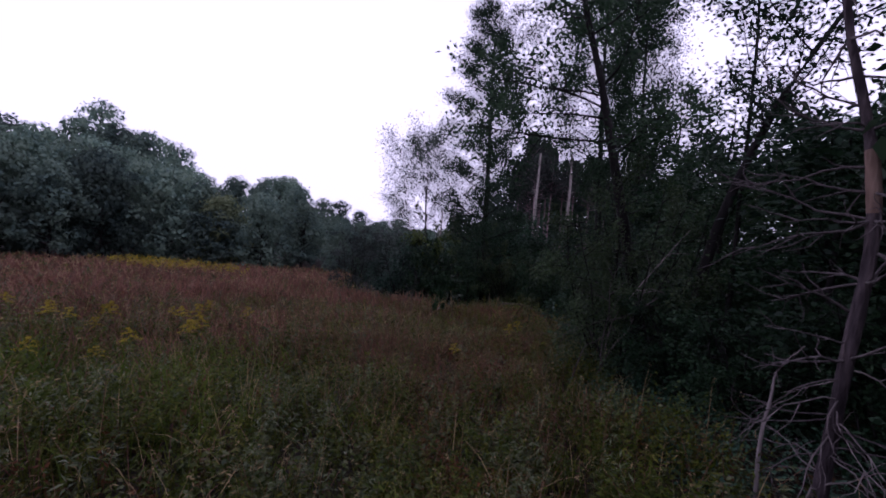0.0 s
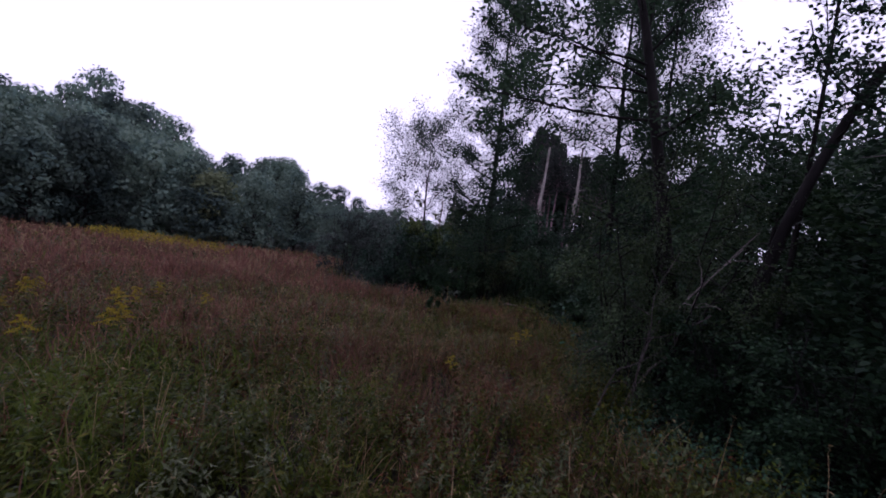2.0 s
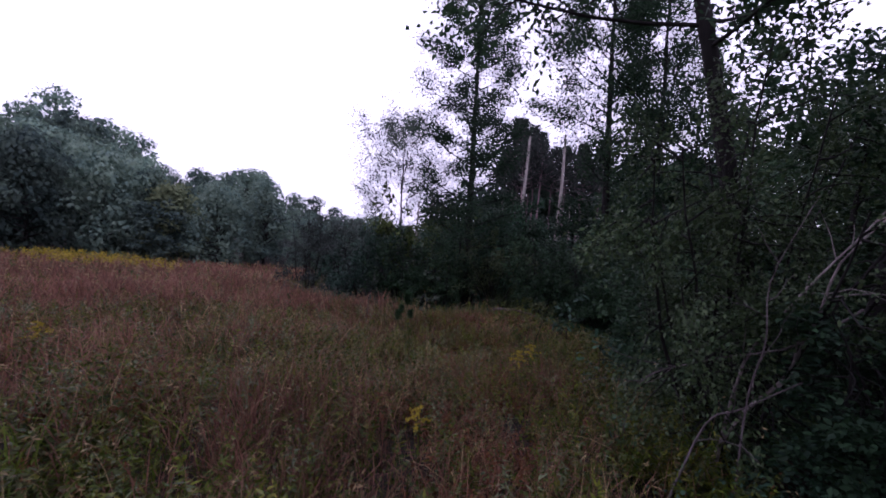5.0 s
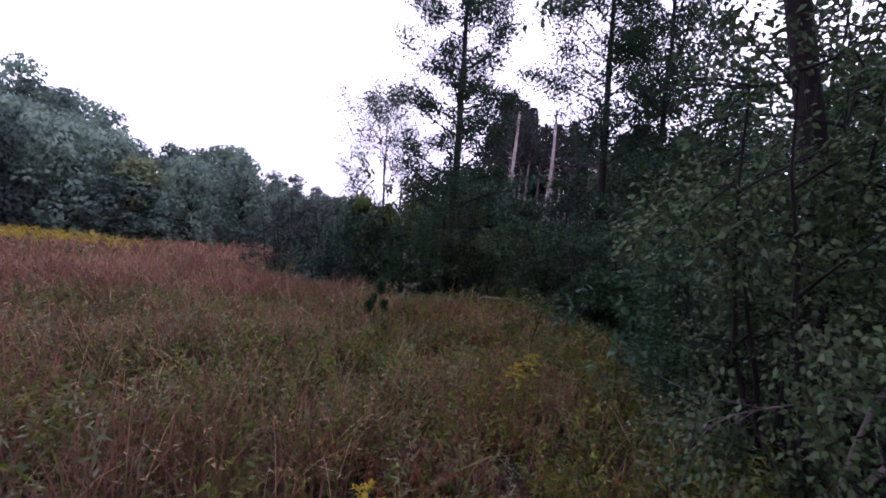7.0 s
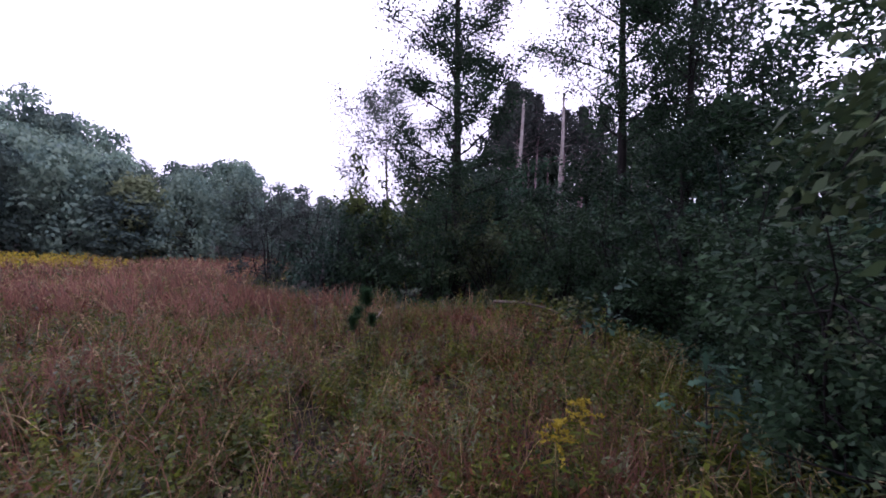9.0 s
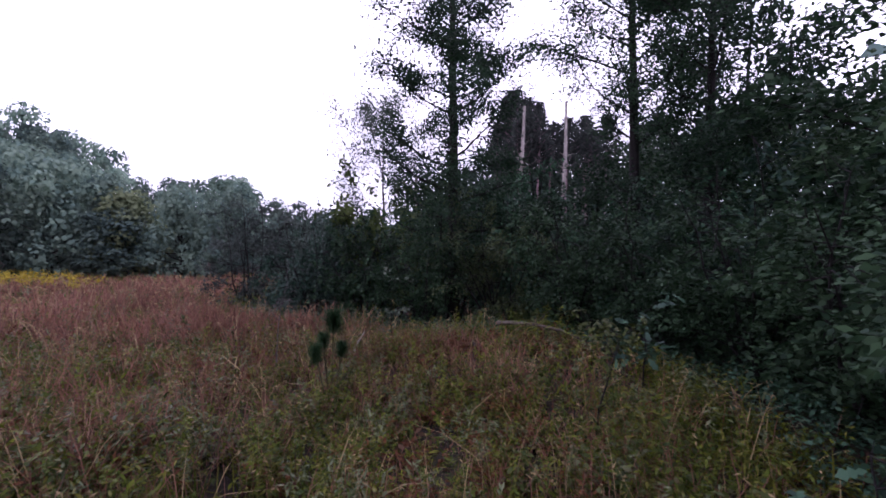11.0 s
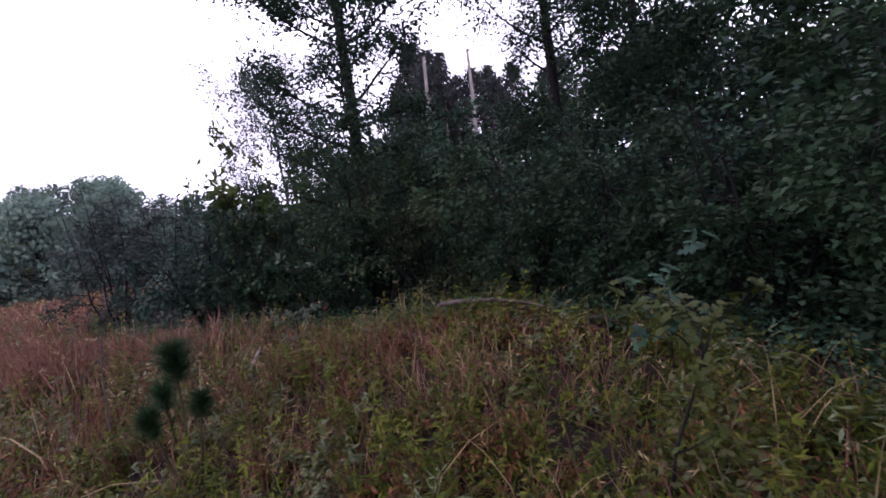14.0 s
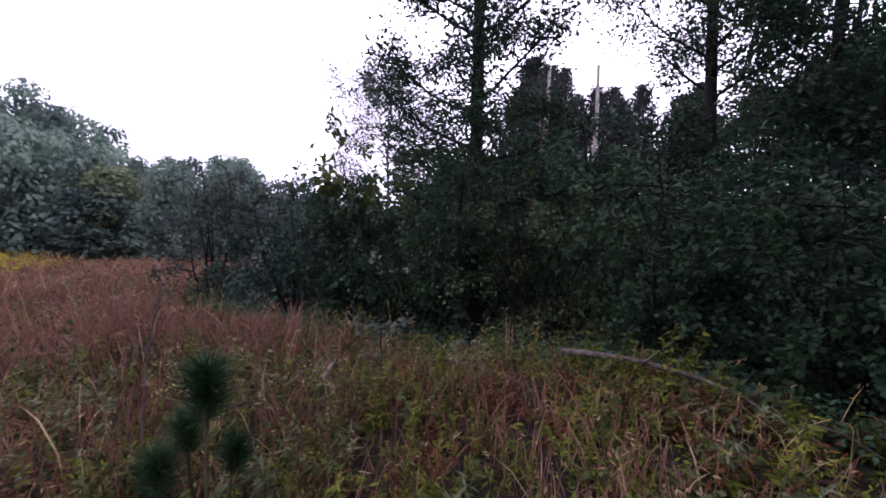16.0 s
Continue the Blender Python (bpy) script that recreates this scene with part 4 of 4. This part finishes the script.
dead_branch("dead_branch", [(2.28, 3.0, gz(2.28, 3.0) - 0.05), (2.32, 3.1, 0.2), (2.38, 3.12, 0.56), (2.42, 3.15, 0.72), (2.55, 3.1, 0.92)], 0.017, M_TWIG, "pale broken branch standing upright in the ground", twigs=1, seed=2)
dead_branch("dead_branch", [(2.3, 6.5, gz(2.3, 6.5) - 0.03), (2.49, 6.43, -0.11), (2.66, 6.31, 0.2), (2.78, 6.22, 0.67), (2.84, 6.17, 1.03), (3.1, 6.0, 1.5)], 0.019, M_TWIG, "long dead branch hanging from the dark thicket", twigs=6, seed=3)
dead_branch("dead_branch", [(2.95, 6.1, 0.75), (2.62, 6.22, 0.46), (2.24, 6.47, 0.27), (1.87, 6.66, 0.0), (1.8, 6.7, gz(1.8, 6.7) - 0.02)], 0.009, M_DEAD, "thin dead branch reaching out of the thicket", twigs=4, seed=4)
dead_branch("dead_branch", [(2.4, 6.5, gz(2.4, 6.5) - 0.02), (2.48, 6.44, 0.23), (2.72, 6.34, 0.75), (2.98, 6.22, 1.19), (3.3, 6.1, 1.7)], 0.014, M_TWIG, "arching dead branch leaning on the thicket", twigs=5, seed=5)
dead_branch("dead_branch", [(1.85, 6.15, gz(1.85, 6.15) - 0.02), (1.98, 6.03, -0.01), (2.1, 5.91, 0.15), (2.3, 5.75, 0.38)], 0.009, M_DEAD, "grey fallen branch beside the tall shrub", twigs=2, seed=6)
dead_branch("dead_branch", [(2.24, 6.05, gz(2.24, 6.05) - 0.02), (2.24, 6.05, 0.15), (2.28, 6.01, 0.53), (2.27, 6.01, 0.91), (2.4, 5.9, 1.4)], 0.008, M_DEAD, "thin dead stem in the tall shrub", twigs=5, seed=7)
dead_branch("fallen_log", [(1.83, 12.98, gz(1.83, 12.98) + 0.22), (2.2, 12.55, gz(2.2, 12.55) + 0.17), (2.5, 12.16, gz(2.5, 12.16) + 0.14), (2.85, 11.75, gz(2.85, 11.75) + 0.02)], 0.027, M_LOG, "weathered fallen log lying on the grassy bank", "log", 3, 8)
dead_branch("fallen_log", [(0.95, 13.5, -0.98), (1.4, 13.0, -0.93), (1.75, 12.45, -0.95)], 0.022, M_LOG, "dark rotting log half hidden in grass", "log", 3, 9)


def sapling(name, x, y, H, n_leaves, leaf_len, m_leaf, label, seed, spread=0.25):
    """A young tree whose leaves can be told apart: each is a part."""
    r = np.random.default_rng(seed)
    t = thing(name, x, y, label, "sapling")
    g = Geo()
    line = limb_line(r, (0, 0, -0.05), (0, 0, 1), H, 8, 0.1, 0.08)
    tube(g, line, np.linspace(0.009, 0.002, 8), 6)
    ends = []
    for k in range(9):
        f = int(r.integers(2, 8))
        tw = limb_line(r, line[f], (math.cos(k * 2.4), math.sin(k * 2.4), 0.5), spread * r.uniform(0.6, 1.3), 4, 0.0, 0.2)
        twig = Geo()
        tube(twig, tw, [0.004, 0.003, 0.002, 0.001], 4)
        part("twig", twig, M_BARK, t)
        ends += [tw[1], tw[2], tw[3], tw[3]]
    part("stem", g, M_BARK, t)
    outline = [(0, 0.03), (0.18, 0.14), (0.3, 0.07), (0.45, 0.24), (0.57, 0.12), (0.72, 0.26), (0.86, 0.1), (1, 0.01)]
    v = [(px, s * w, 0.12 * abs(w) - 0.15 * px * px) for px, w in outline for s in (-1, 1)]
    g = Geo()
    g.add(np.array(v) * leaf_len, [(2 * i, 2 * i + 1, 2 * i + 3, 2 * i + 2) for i in range(7)])
    me = g.mesh("leaf", m_leaf)
    for k in range(n_leaves):
        ob = new("leaf", me)
        ob.parent = t
        s = r.uniform(0.7, 1.2)
        ob.matrix_basis = Matrix.LocRotScale(Vector(ends[k % len(ends)] + r.normal(0, 0.02, 3)), Euler((r.normal(0, 0.5), r.normal(0.15, 0.45), r.uniform(0, 6.28))), (s, s, s))
    return t


sapling("oak_sapling", 1.95, 10.05, 0.9, 240, 0.052, M_BRAMBLE, "oak sapling with grey-green lobed leaves in the meadow", 3)
sapling("oak_sapling", 0.42, 13.5, 1.1, 120, 0.065, M_SILVER, "thin silvery sapling at the meadow's edge", 4)
sapling("oak_sapling", 2.75, 10.9, 0.8, 50, 0.12, M_SHRUB, "small oak sapling before the shrubs", 5)
sapling("oak_sapling", 2.3, 8.4, 0.75, 50, 0.1, M_SHRUB, "small sapling before the shrubs", 6)


def pine_sapling(x, y):
    r = np.random.default_rng(9)
    t = thing("pine_sapling", x, y, "small bushy pine sapling with dark green needles", "sapling")
    for k, (dx, dy, top, size) in enumerate(((0.02, 0.0, 0.84, 0.13), (-0.13, -0.04, 0.55, 0.1), (-0.08, 0.05, 0.64, 0.09), (0.08, 0.08, 0.55, 0.09))):
        g = Geo()
        lp = curve_through([(0, 0, -0.03), (dx * 0.5, dy * 0.5, top * 0.35), (dx, dy, top)], 6)
        tube(g, lp, np.linspace(0.011, 0.006, 6), 6)
        part("stem", g, M_STEM, t)
        g = Geo()
        m = int(9000 * size)
        u = r.uniform(0, 1, m)
        p = np.array([dx, dy, top]) + np.stack([r.normal(0, 0.006, m), r.normal(0, 0.006, m), (u ** 0.7 - 0.8) * size * 1.5], 1)
        d = unit(r.normal(size=(m, 3)) * [1, 1, 0.4] + [0, 0, 0.75])
        leaves(g, p, r, size * 0.9, 0.0032, flat=0.3, droop=-0.1, along=d * 1.6)
        part("needle_tuft", g, M_SAP_NEEDLE, t)


pine_sapling(0.0, 11.2)

# a brown stalk and a pale broken stub in the grass
dead_branch("dead_stalk", [(-0.78, 12.1, gz(-0.78, 12.1) - 0.03), (-0.76, 12.12, -0.75), (-0.74, 12.15, -0.45), (-0.68, 12.18, -0.12)], 0.007, M_DEAD, "thin dark dead stalk in the meadow", "stalk", 5, 12)
dead_branch("wood_stub", [(-0.12, 13.3, gz(-0.12, 13.3) - 0.02), (-0.05, 13.28, gz(-0.05, 13.28) + 0.18), (0.06, 13.25, gz(0.06, 13.25) + 0.36)], 0.03, M_PALE, "pale broken wood stub poking out of grass", "branch", 0, 14)
